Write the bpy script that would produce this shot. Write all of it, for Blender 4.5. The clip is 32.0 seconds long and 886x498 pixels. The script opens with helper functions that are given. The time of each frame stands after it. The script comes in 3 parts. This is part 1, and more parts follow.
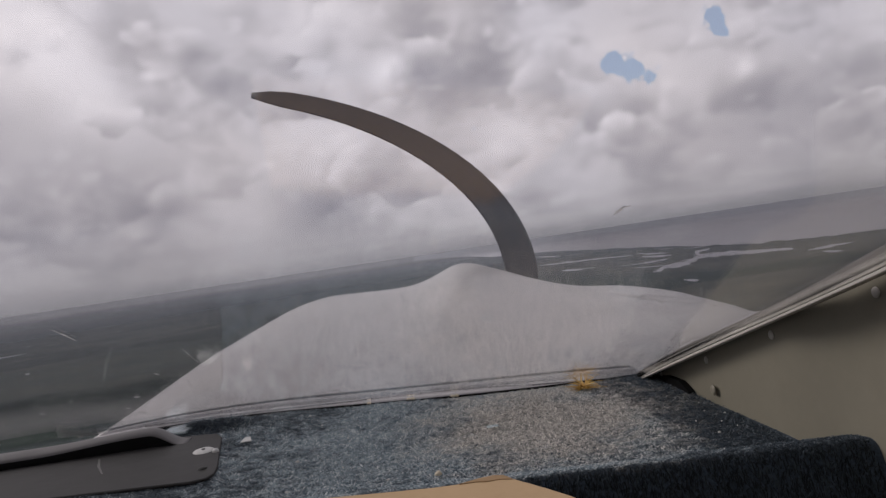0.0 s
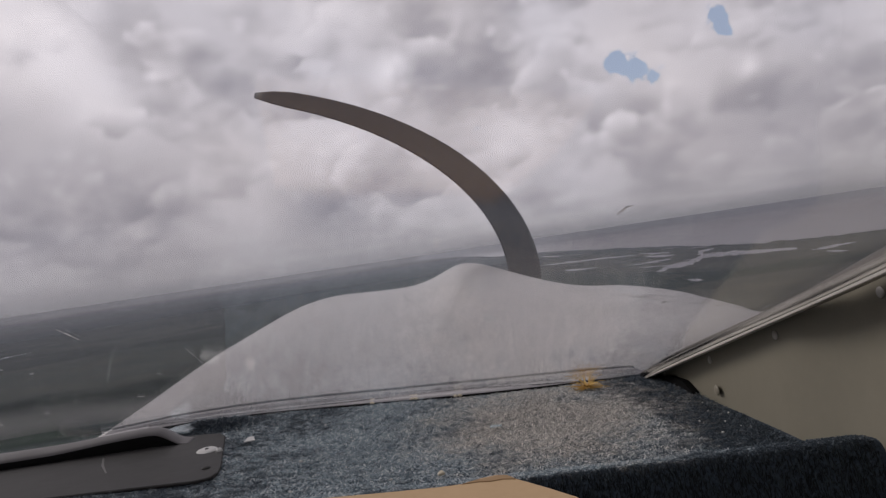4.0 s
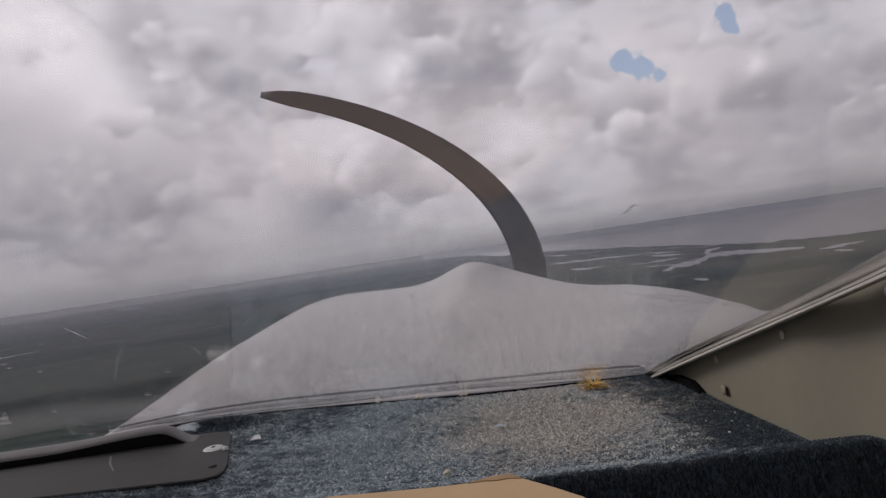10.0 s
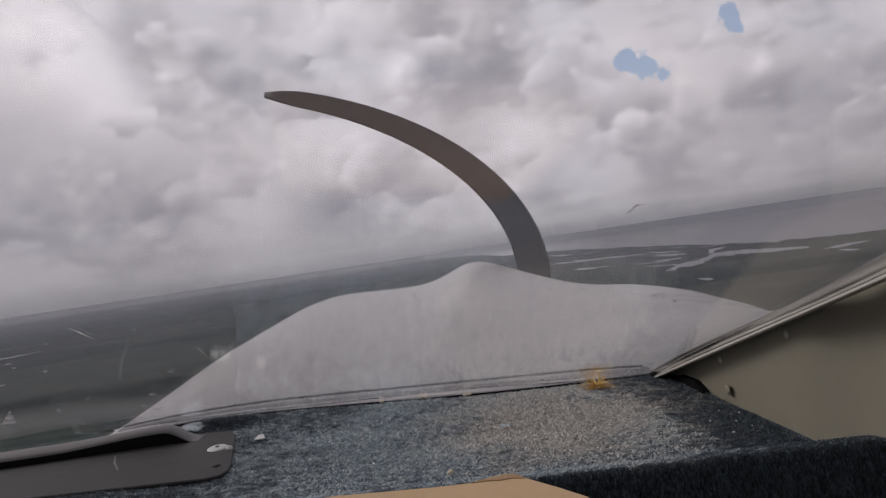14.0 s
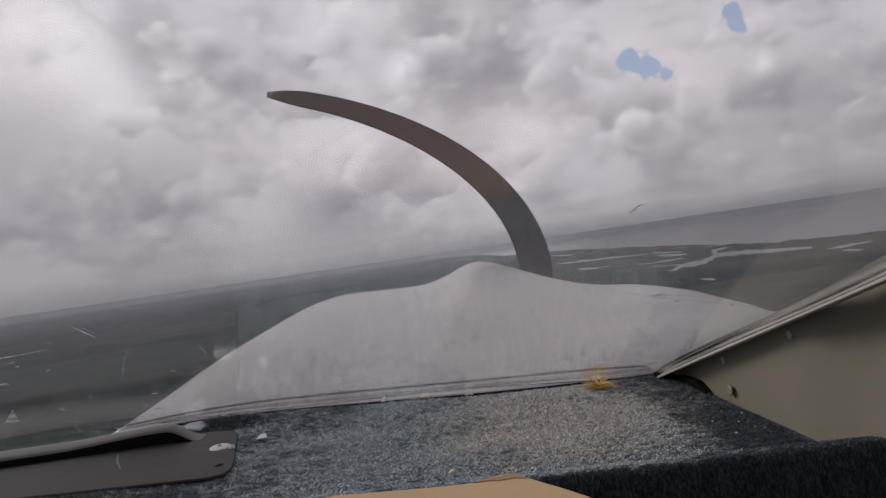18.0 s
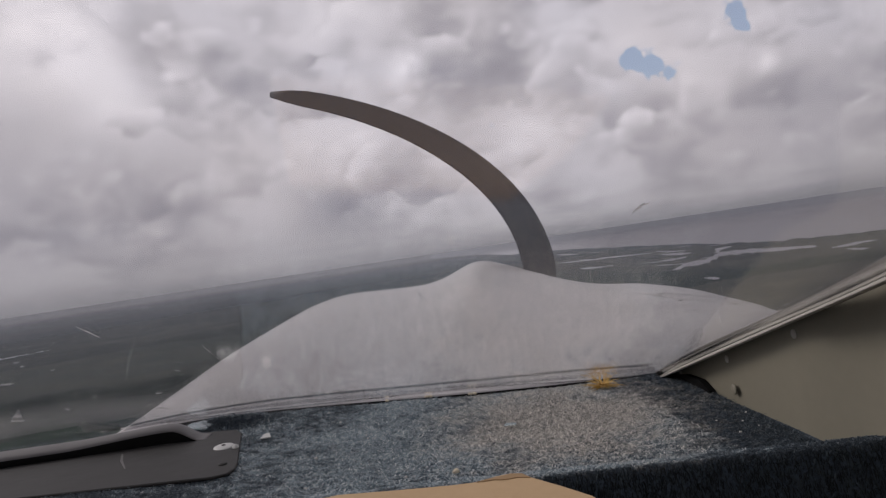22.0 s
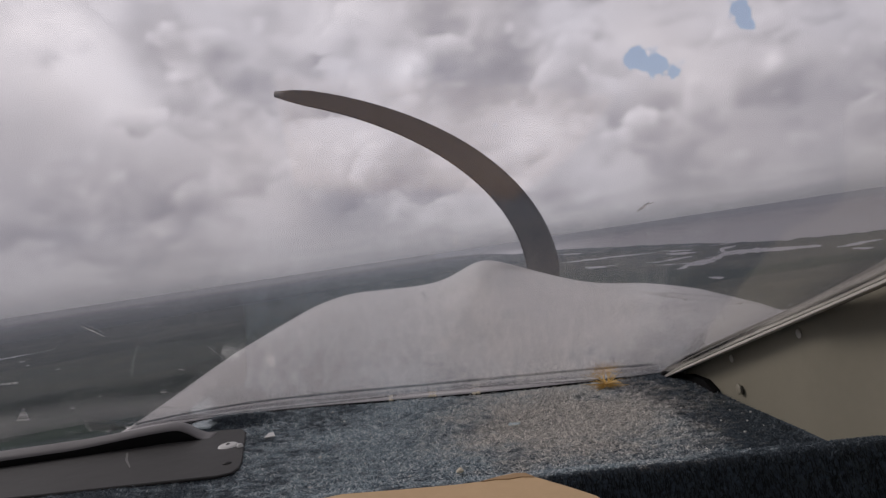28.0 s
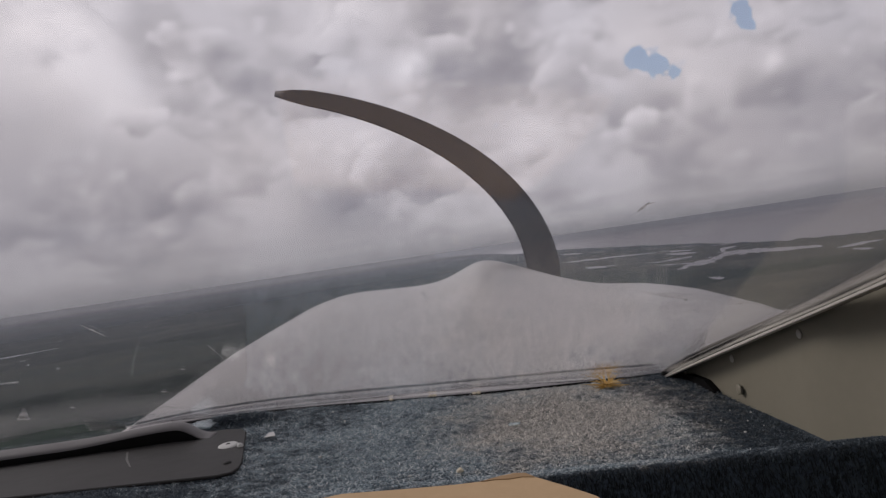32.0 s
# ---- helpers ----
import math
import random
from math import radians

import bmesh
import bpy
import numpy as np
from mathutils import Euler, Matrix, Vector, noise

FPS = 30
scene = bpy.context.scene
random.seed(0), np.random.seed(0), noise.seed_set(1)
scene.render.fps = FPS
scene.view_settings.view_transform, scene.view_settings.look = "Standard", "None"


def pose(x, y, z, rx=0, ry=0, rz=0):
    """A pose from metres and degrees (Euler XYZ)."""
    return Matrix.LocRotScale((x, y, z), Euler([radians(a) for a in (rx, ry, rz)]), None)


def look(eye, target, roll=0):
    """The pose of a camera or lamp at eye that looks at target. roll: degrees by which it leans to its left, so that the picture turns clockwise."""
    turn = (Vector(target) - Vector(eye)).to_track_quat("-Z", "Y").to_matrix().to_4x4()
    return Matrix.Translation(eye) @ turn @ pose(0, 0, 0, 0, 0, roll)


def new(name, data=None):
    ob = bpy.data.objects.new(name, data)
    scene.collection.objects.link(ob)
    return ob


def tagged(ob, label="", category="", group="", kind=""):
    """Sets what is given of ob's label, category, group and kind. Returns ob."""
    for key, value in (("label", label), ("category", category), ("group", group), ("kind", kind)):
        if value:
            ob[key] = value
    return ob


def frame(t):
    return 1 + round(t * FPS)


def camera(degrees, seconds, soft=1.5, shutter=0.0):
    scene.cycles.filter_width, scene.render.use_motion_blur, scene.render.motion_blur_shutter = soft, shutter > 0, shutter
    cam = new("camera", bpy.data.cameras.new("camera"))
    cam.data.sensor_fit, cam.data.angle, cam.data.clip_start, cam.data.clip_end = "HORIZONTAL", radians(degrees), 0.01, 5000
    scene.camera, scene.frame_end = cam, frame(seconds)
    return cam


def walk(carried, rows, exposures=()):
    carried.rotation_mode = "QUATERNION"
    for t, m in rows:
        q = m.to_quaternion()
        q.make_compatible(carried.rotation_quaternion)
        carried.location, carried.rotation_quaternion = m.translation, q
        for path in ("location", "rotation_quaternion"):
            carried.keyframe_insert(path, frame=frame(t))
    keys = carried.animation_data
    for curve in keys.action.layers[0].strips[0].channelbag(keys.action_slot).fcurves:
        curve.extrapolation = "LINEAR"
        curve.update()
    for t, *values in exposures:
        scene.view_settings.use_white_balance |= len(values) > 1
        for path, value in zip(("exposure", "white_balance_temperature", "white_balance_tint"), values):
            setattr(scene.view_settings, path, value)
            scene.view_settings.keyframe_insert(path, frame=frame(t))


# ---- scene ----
# ---- camera: fixed in the cockpit, it only turns a little on its mount ----
ALT = 300.0                     # height of flight above the land
TILT = Matrix.Translation((0, 0, ALT)) @ Matrix.Rotation(radians(8.5), 4, "Y") @ Matrix.Rotation(radians(0.25), 4, "X")
PLANE = TILT @ Matrix.Rotation(radians(-6.0), 4, "Y")     # the cockpit's own axes: x right, y ahead, z up from the lens
LENS_UP = Matrix.Rotation(radians(90), 4, "X")
TURNS = [(0, -1.69, 0.21, 0.02), (1, -1.62, 0.18, -0.05), (2, -1.57, 0.18, -0.04), (3, -1.49, 0.20, 0.0), (3.5, -1.45, 0.20, 0.02),
         (5.5, -1.32, 0.16, 0.0), (6, -1.29, 0.17, 0.0), (7, -1.23, 0.19, 0.06), (8, -1.12, 0.18, 0.05), (9, -0.97, 0.14, 0.0),
         (10, -0.90, 0.11, 0.0), (11, -0.85, 0.11, 0.03), (12, -0.78, 0.12, 0.06), (13, -0.69, 0.12, 0.07), (14, -0.59, 0.09, 0.04),
         (14.5, -0.53, 0.07, -0.04), (16.5, -0.44, 0.08, -0.03), (17, -0.39, 0.06, -0.09), (18, -0.38, 0.07, -0.06), (19, -0.34, 0.06, 0.03),
         (20, -0.27, 0.08, 0.09), (21, -0.17, 0.06, 0.09), (22, -0.10, 0.02, 0.06), (23, -0.05, 0.01, 0.03), (24, 0.0, 0.0, 0.01),
         (25, 0.05, 0.02, 0.03), (25.5, 0.11, 0.02, 0.03), (27.5, 0.22, -0.03, 0.10), (28, 0.25, -0.03, 0.06), (29, 0.28, -0.04, 0.0),
         (30, 0.28, -0.03, 0.0), (31, 0.28, -0.04, 0.01), (32, 0.28, -0.04, 0.0)]


def turn(yaw, pitch, roll):
    return TILT @ pose(0, 0, 0, 0, 0, yaw) @ pose(0, 0, 0, pitch) @ pose(0, 0, 0, 0, roll) @ LENS_UP


cam = camera(70.0, 32.0, soft=1.3)
walk(cam, [(t, turn(a, b, c)) for t, a, b, c in TURNS], [(0, 0.0, 6500, 17), (27, 0.0, 6500, 17), (29.5, -0.07, 6500, 17), (32, -0.07, 6500, 17)])

# ---- sky and sun ----
SUN_AZ, SUN_EL = -66.0, 33.0    # degrees to the right of straight ahead, and up
world = bpy.data.worlds.new("world")
scene.world = world
world.use_nodes = True
WT = world.node_tree
WT.nodes.clear()


class Nodes:
    """Short forms for building node trees."""

    def __init__(self, tree):
        self.tree = tree

    def add(self, kind, props=(), **inputs):
        n = self.tree.nodes.new(kind)
        for k, v in dict(props).items():
            if k == "operation":
                n.operation = v
            elif k == "blend_type":
                n.blend_type = v
            elif k == "data_type":
                n.data_type = v
        for k, v in inputs.items():
            self.plug(n.inputs[int(k[1:]) if k[0] == "i" and k[1:].isdigit() else k.replace("_", " ")], v)
        return n

    def plug(self, socket, v):
        if isinstance(v, bpy.types.NodeSocket):
            self.tree.links.new(v, socket)
        else:
            socket.default_value = v

    def math(self, op, a, b=0.0, clamp=False):
        n = self.add("ShaderNodeMath", {"operation": op}, i0=a, i1=b)
        n.use_clamp = clamp
        return n.outputs[0]

    def vec(self, op, a, b=(0, 0, 0)):
        n = self.add("ShaderNodeVectorMath", {"operation": op}, i0=a, i1=b)
        return n.outputs["Value" if op in ("DOT_PRODUCT", "LENGTH") else "Vector"]

    def scale(self, a, k):
        n = self.add("ShaderNodeVectorMath", {"operation": "SCALE"}, i0=a)
        self.plug(n.inputs["Scale"], k)
        return n.outputs["Vector"]

    def noise(self, vector, scale, detail=4.0, rough=0.55, distort=0.0, color=False):
        n = self.add("ShaderNodeTexNoise", Scale=scale, Detail=detail, Roughness=rough, Distortion=distort)
        if vector is not None:
            self.plug(n.inputs["Vector"], vector)
        return n.outputs["Color" if color else "Fac"]

    def mix(self, fac, a, b, blend="MIX"):
        n = self.tree.nodes.new("ShaderNodeMix")
        n.data_type, n.blend_type = "RGBA", blend
        self.plug(n.inputs[0], fac)
        self.plug(n.inputs[6], a)
        self.plug(n.inputs[7], b)
        return n.outputs[2]

    def ramp(self, fac, stops):
        n = self.add("ShaderNodeValToRGB", Fac=fac)
        e = n.color_ramp.elements
        while len(e) < len(stops):
            e.new(0.5)
        for el, (p, c) in zip(e, stops):
            el.position, el.color = p, (*c, 1)
        return n.outputs["Color"]

    def span(self, v, lo, hi):
        n = self.add("ShaderNodeMapRange", i0=v, i1=lo, i2=hi)
        n.interpolation_type = "SMOOTHSTEP"
        return n.outputs[0]


def heading(az, el):
    a, e = radians(az), radians(el)
    return (math.sin(a) * math.cos(e), math.cos(a) * math.cos(e), math.sin(e))


def build_sky():
    n = Nodes(WT)
    way = n.add("ShaderNodeTexCoord").outputs["Generated"]
    sky = n.tree.nodes.new("ShaderNodeTexSky")
    sky.sky_type, sky.sun_disc = "NISHITA", False
    sky.sun_elevation, sky.sun_rotation = radians(SUN_EL), radians(SUN_AZ)
    blue_sky = n.scale(sky.outputs[0], 0.12)
    # ragged edges: the heading is pushed about by noise
    rag = n.vec("SUBTRACT", n.noise(way, 9.0, 6, 0.6, color=True), (0.5, 0.5, 0.5))
    torn = n.vec("NORMALIZE", n.vec("ADD", way, n.scale(rag, 0.06)))
    sep = n.add("ShaderNodeSeparateXYZ", Vector=way)
    up = n.math("MAXIMUM", sep.outputs[2], 0.0)
    drift = n.vec("SUBTRACT", n.noise(way, 5.0, 3, 0.5, color=True), (0.5, 0.5, 0.5))
    dome_way = n.vec("ADD", n.vec("MULTIPLY", way, (1, 1, 1.45)), n.scale(drift, 0.07))

    def heap(at, size):
        """Heaped cloud: broad swells that carry rounded billows of several sizes."""
        v = n.tree.nodes.new("ShaderNodeTexVoronoi")
        v.feature, v.normalize = "F1", True
        for k, x in (("Vector", at), ("Scale", size * 2.2), ("Detail", 2.0), ("Roughness", 0.36), ("Lacunarity", 2.3)):
            n.plug(v.inputs[k], x)
        swell = n.math("MULTIPLY", n.noise(at, size, 3, 0.5), 1.0)
        billow = n.math("MULTIPLY", n.math("SUBTRACT", 0.4, v.outputs["Distance"]), 0.62)
        wisp = n.math("MULTIPLY", n.math("SUBTRACT", n.noise(at, size * 5.0, 4, 0.5), 0.5), 0.13)
        return n.math("ADD", n.math("ADD", swell, billow), wisp)

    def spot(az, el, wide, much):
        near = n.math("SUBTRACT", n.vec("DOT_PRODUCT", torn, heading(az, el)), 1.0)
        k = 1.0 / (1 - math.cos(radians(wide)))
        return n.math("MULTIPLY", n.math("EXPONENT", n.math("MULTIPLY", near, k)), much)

    broad = n.noise(dome_way, 2.6, 4, 0.5)
    tone = n.math("ADD", 0.36, n.math("MULTIPLY", broad, 0.44))
    tone = n.math("ADD", tone, n.math("MULTIPLY", n.math("MINIMUM", up, 0.36), 0.16))
    tone = n.math("SUBTRACT", tone, n.math("MULTIPLY", n.math("MAXIMUM", n.math("SUBTRACT", up, 0.42), 0.0), 0.75))
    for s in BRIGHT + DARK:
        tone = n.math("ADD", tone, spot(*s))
    total = n.math("ADD", tone, 0.13)
    # three decks of heaped cloud, each hiding part of the one behind: thin rims pass light, thick bases are grey
    for shift, size, brim, rim, deep in CLOUD_DECKS:
        at = n.vec("ADD", dome_way, shift)
        here = heap(at, size)
        relief = n.math("SUBTRACT", here, heap(n.vec("ADD", at, (-0.012, 0.0, 0.034)), size))
        cover = n.span(here, brim, brim + rim)
        thick = n.span(here, brim, brim + 0.34)
        lit = n.math("ADD", n.math("MULTIPLY", relief, 0.88), n.math("MULTIPLY", thick, -deep))
        total = n.math("ADD", n.math("MULTIPLY", total, n.math("SUBTRACT", 1.0, cover)), n.math("MULTIPLY", cover, n.math("ADD", n.math("ADD", tone, 0.07), lit)))
    puffs = n.noise(way, 34.0, 6, 0.6)
    cloud = n.ramp(total, [(0.28, (0.30, 0.295, 0.32)), (0.45, (0.39, 0.385, 0.405)), (0.58, (0.50, 0.49, 0.505)), (0.72, (0.655, 0.645, 0.66)), (0.94, (0.87, 0.855, 0.86))])
    hue = n.noise(way, 3.2, 3, 0.5)
    cloud = n.mix(0.5, cloud, n.mix(hue, (0.90, 0.97, 1.10, 1), (1.10, 1.02, 0.95, 1)), "MULTIPLY")
    cloud = n.vec("MULTIPLY", cloud, (1.015, 1.018, 1.024))
    low = n.math("SUBTRACT", 1.0, n.span(sep.outputs[2], 0.0, 0.10))
    veil = n.noise(n.vec("MULTIPLY", way, (1, 1, 9)), 6.0, 4)
    cloud = n.mix(n.math("MULTIPLY", low, 0.75), cloud, n.ramp(veil, [(0.3, (0.31, 0.31, 0.325)), (0.7, (0.445, 0.44, 0.45))]))
    brink = n.math("SUBTRACT", 1.0, n.span(sep.outputs[2], -0.004, 0.030))
    brink = n.math("MULTIPLY", brink, n.math("ADD", 0.42, n.math("MULTIPLY", n.span(sep.outputs[0], -0.2, 0.3), 0.28)))
    cloud = n.mix(brink, cloud, (0.19, 0.195, 0.215, 1))
    gap = 0.0
    for s in HOLES:
        gap = n.math("ADD", gap, spot(*s))
    gap = n.span(n.math("ADD", gap, n.math("MULTIPLY", n.math("SUBTRACT", puffs, 0.5), 1.9)), 0.46, 0.70)
    colour = n.mix(gap, cloud, n.mix(0.4, blue_sky, (0.55, 0.60, 0.70, 1)))
    out = n.add("ShaderNodeOutputWorld")
    n.plug(out.inputs[0], n.add("ShaderNodeBackground", Color=colour, Strength=1.0).outputs[0])


CLOUD_DECKS = [((0.0, 0.0, 0.0), 4.4, 0.50, 0.14, 0.16), ((3.1, 1.7, 0.4), 6.2, 0.55, 0.10, 0.15), ((7.3, 4.2, 2.6), 4.9, 0.60, 0.07, 0.17)]
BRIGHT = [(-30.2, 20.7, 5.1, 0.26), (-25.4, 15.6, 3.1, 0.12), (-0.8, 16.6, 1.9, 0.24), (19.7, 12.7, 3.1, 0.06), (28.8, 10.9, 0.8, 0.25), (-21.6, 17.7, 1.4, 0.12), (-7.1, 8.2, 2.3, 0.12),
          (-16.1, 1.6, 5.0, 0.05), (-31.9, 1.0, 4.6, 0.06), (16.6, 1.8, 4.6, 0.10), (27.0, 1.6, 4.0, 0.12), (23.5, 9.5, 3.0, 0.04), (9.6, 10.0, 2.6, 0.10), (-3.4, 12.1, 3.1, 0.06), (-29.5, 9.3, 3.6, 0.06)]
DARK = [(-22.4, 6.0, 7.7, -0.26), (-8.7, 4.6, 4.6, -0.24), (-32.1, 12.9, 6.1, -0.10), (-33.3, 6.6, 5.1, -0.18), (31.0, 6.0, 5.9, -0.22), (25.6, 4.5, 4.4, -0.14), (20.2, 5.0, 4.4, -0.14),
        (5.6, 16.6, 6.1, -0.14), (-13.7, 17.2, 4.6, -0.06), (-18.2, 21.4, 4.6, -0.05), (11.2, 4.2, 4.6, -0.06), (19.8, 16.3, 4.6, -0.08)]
HOLES = [(19.3, 13.9, 0.85, 1.05), (20.6, 12.9, 0.85, 1.05), (21.8, 12.0, 0.7, 0.95), (27.5, 14.0, 0.7, 0.9), (27.5, 15.5, 1.0, 1.0), (6.0, 11.4, 1.2, 0.55)]
build_sky()

sun = new("sun", bpy.data.lights.new("sun", "SUN"))
sun.data.energy, sun.data.angle, sun.data.color = 1.3, radians(22), (1.0, 0.97, 0.92)
sun.matrix_basis = look(Vector(heading(SUN_AZ, SUN_EL)) * 50 + Vector((0, 0, ALT)), (0, 0, ALT))


# ---- materials ----
def material(name, build):
    m = bpy.data.materials.new(name)
    m.use_nodes = True
    m.node_tree.nodes.clear()
    n = Nodes(m.node_tree)
    shader = build(n)
    n.plug(n.add("ShaderNodeOutputMaterial").inputs[0], shader)
    return m


def place_of(n):
    return n.add("ShaderNodeTexCoord").outputs["Object"]


def island(n):
    return n.add("ShaderNodeNewGeometry").outputs["Random Per Island"]


def surface(n, colour, rough=0.5, metal=0.0, bump=None, depth=0.002, **more):
    b = n.add("ShaderNodeBsdfPrincipled", Base_Color=colour, Roughness=rough, Metallic=metal, **more)
    if bump is not None:
        k = n.add("ShaderNodeBump", Height=bump, Strength=0.6, Distance=depth)
        n.plug(b.inputs["Normal"], k.outputs[0])
    return b.outputs[0]


def speckled(name, dark, light, rough=0.6, scale=60.0, metal=0.0, depth=0.001, **more):
    """A surface with large stains and a fine grain."""
    def build(n):
        p = place_of(n)
        fine, wide = n.noise(p, scale, 6, 0.6), n.noise(p, scale * 0.09, 4, 0.6)
        c = n.mix(n.math("ADD", n.math("MULTIPLY", fine, 0.45), n.math("MULTIPLY", wide, 0.55)), (*dark, 1), (*light, 1))
        r = n.math("ADD", n.math("MULTIPLY", wide, 0.25), rough - 0.12)
        return surface(n, c, r, metal, fine, depth, **more)
    return material(name, build)


def build_white_paint(n):
    p = place_of(n)
    wide, fine = n.noise(p, 3.0, 6, 0.6), n.noise(n.vec("MULTIPLY", p, (1, 0.25, 1)), 26.0, 6, 0.65)
    c = n.mix(n.span(wide, 0.35, 0.75), (0.57, 0.55, 0.53, 1), (0.49, 0.47, 0.45, 1))
    c = n.mix(n.math("MULTIPLY", n.span(fine, 0.55, 0.85), 0.10), c, (0.42, 0.40, 0.38, 1))
    return surface(n, c, n.math("ADD", 0.28, n.math("MULTIPLY", wide, 0.3)), 0.0, fine, 0.0001, Coat_Weight=0.25)


def build_carpet(n):
    p = place_of(n)
    r = island(n)
    # the dash's lit middle and dim sides are put into the nap's colour
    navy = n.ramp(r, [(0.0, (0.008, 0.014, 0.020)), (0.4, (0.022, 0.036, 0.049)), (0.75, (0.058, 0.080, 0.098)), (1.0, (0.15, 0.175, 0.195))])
    lit_nap = n.ramp(r, [(0.0, (0.09, 0.135, 0.16)), (0.35, (0.20, 0.265, 0.295)), (0.75, (0.385, 0.45, 0.47)), (1.0, (0.70, 0.73, 0.72))])
    axes = n.add("ShaderNodeSeparateXYZ", Vector=p)
    lit_middle = n.vec("LENGTH", n.vec("MULTIPLY", n.vec("SUBTRACT", p, (0.02, 0.70, -0.21)), (2.9, 2.4, 0.0)))
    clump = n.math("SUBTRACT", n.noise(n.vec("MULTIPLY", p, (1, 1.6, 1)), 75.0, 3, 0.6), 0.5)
    patchy = n.math("ADD", n.math("ADD", -0.06, n.math("MULTIPLY", n.noise(p, 13.0, 5, 0.65), 1.0)), n.math("MULTIPLY", n.math("SUBTRACT", 1.0, n.span(lit_middle, 0.4, 1.15)), 0.36))
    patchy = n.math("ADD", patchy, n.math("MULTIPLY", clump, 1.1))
    # shade on the padded edge and by the side panel, painted into the nap
    patchy = n.math("SUBTRACT", patchy, n.math("MULTIPLY", n.span(n.math("ADD", axes.outputs[0], n.math("MULTIPLY", n.math("SUBTRACT", axes.outputs[1], 0.72), 0.12)), 0.215, 0.31), 1.1))
    edge_shade = n.math("SUBTRACT", 1.0, n.span(axes.outputs[1], 0.500, 0.512))
    patchy = n.math("SUBTRACT", patchy, edge_shade)
    c = n.mix(n.span(patchy, 0.42, 0.86), navy, lit_nap)
    tan = n.vec("LENGTH", n.vec("MULTIPLY", n.vec("SUBTRACT", p, (0.120, 0.745, -0.21)), (5.3, 3.9, 0.0)))
    tan = n.math("ADD", n.math("ADD", tan, n.noise(p, 14.0, 4)), n.math("MULTIPLY", clump, -1.2))
    c = n.mix(n.math("MULTIPLY", n.math("SUBTRACT", 1.0, n.span(tan, 0.75, 1.5)), 0.9), c, n.ramp(r, [(0.0, (0.22, 0.205, 0.18)), (0.5, (0.44, 0.415, 0.365)), (1.0, (0.88, 0.83, 0.74))]))
    # near-black nap stands for the padded edge's shade
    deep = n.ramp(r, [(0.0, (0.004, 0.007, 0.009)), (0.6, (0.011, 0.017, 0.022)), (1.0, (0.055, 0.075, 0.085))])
    c = n.mix(edge_shade, c, deep)
    return surface(n, c, 0.95)


def build_backing(n):
    p = place_of(n)
    g = n.noise(p, 420.0, 3, 0.7)
    c = n.ramp(g, [(0.3, (0.018, 0.028, 0.042)), (0.7, (0.075, 0.105, 0.135))])
    return surface(n, c, 0.95, 0, g, 0.003)


def build_windshield(n):
    p = place_of(n)
    facing = n.add("ShaderNodeLayerWeight", Blend=0.5).outputs["Facing"]
    gloss = n.math("ADD", n.math("MULTIPLY", n.math("POWER", facing, 5.0), 0.8), 0.042)
    wipe = n.noise(n.vec("MULTIPLY", p, (1, 2.2, 1)), 5.0, 6, 0.65, 0.6)
    grit = n.noise(p, 130.0, 3, 0.7)
    film = n.math("ADD", n.math("MULTIPLY", n.span(wipe, 0.35, 0.8), 0.022), n.math("ADD", 0.012, n.math("MULTIPLY", n.span(grit, 0.62, 0.8), 0.02)))
    dust = n.add("ShaderNodeAddShader")
    n.plug(dust.inputs[0], n.add("ShaderNodeBsdfTranslucent", Color=(0.6, 0.59, 0.58, 1)).outputs[0])
    n.plug(dust.inputs[1], n.add("ShaderNodeBsdfDiffuse", Color=(0.25, 0.25, 0.25, 1)).outputs[0])
    clear = n.add("ShaderNodeMixShader", i0=film)
    n.plug(clear.inputs[1], n.add("ShaderNodeBsdfTransparent", Color=(0.97, 0.97, 0.97, 1)).outputs[0])
    n.plug(clear.inputs[2], dust.outputs[0])
    out = n.add("ShaderNodeMixShader", i0=gloss)
    n.plug(out.inputs[1], clear.outputs[0])
    n.plug(out.inputs[2], n.add("ShaderNodeBsdfGlossy", Color=(1, 1, 1, 1), Roughness=0.07).outputs[0])
    return out.outputs[0]


def build_film(n, tone=(0.5, 0.49, 0.47, 1)):
    g = n.noise(place_of(n), 70.0, 3, 0.6)
    out = n.add("ShaderNodeMixShader", i0=n.span(g, 0.1, 0.8))
    n.plug(out.inputs[1], n.add("ShaderNodeBsdfTransparent").outputs[0])
    n.plug(out.inputs[2], n.add("ShaderNodeBsdfTranslucent", Color=tone).outputs[0])
    return out.outputs[0]


def build_plastic_chip(n):
    facing = n.add("ShaderNodeLayerWeight", Blend=0.5).outputs["Facing"]
    out = n.add("ShaderNodeMixShader", i0=n.math("ADD", n.math("MULTIPLY", facing, 0.12), 0.04))
    body = n.add("ShaderNodeMixShader", i0=0.3)
    n.plug(body.inputs[1], n.add("ShaderNodeBsdfTransparent", Color=(0.9, 0.95, 0.95, 1)).outputs[0])
    n.plug(body.inputs[2], n.add("ShaderNodeBsdfDiffuse", Color=(0.55, 0.62, 0.64, 1)).outputs[0])
    n.plug(out.inputs[1], body.outputs[0])
    n.plug(out.inputs[2], n.add("ShaderNodeBsdfGlossy", Color=(1, 1, 1, 1), Roughness=0.08).outputs[0])
    return out.outputs[0]


MEADOWS = [(-1.8, 3.1, 1.0, 0.75), (1.35, 2.3, 0.7, 0.45), (2.1, 4.6, 1.1, 1.7), (0.9, 6.5, 1.2, 1.7), (-0.6, 5.2, 0.7, 0.4)]   # kilometres


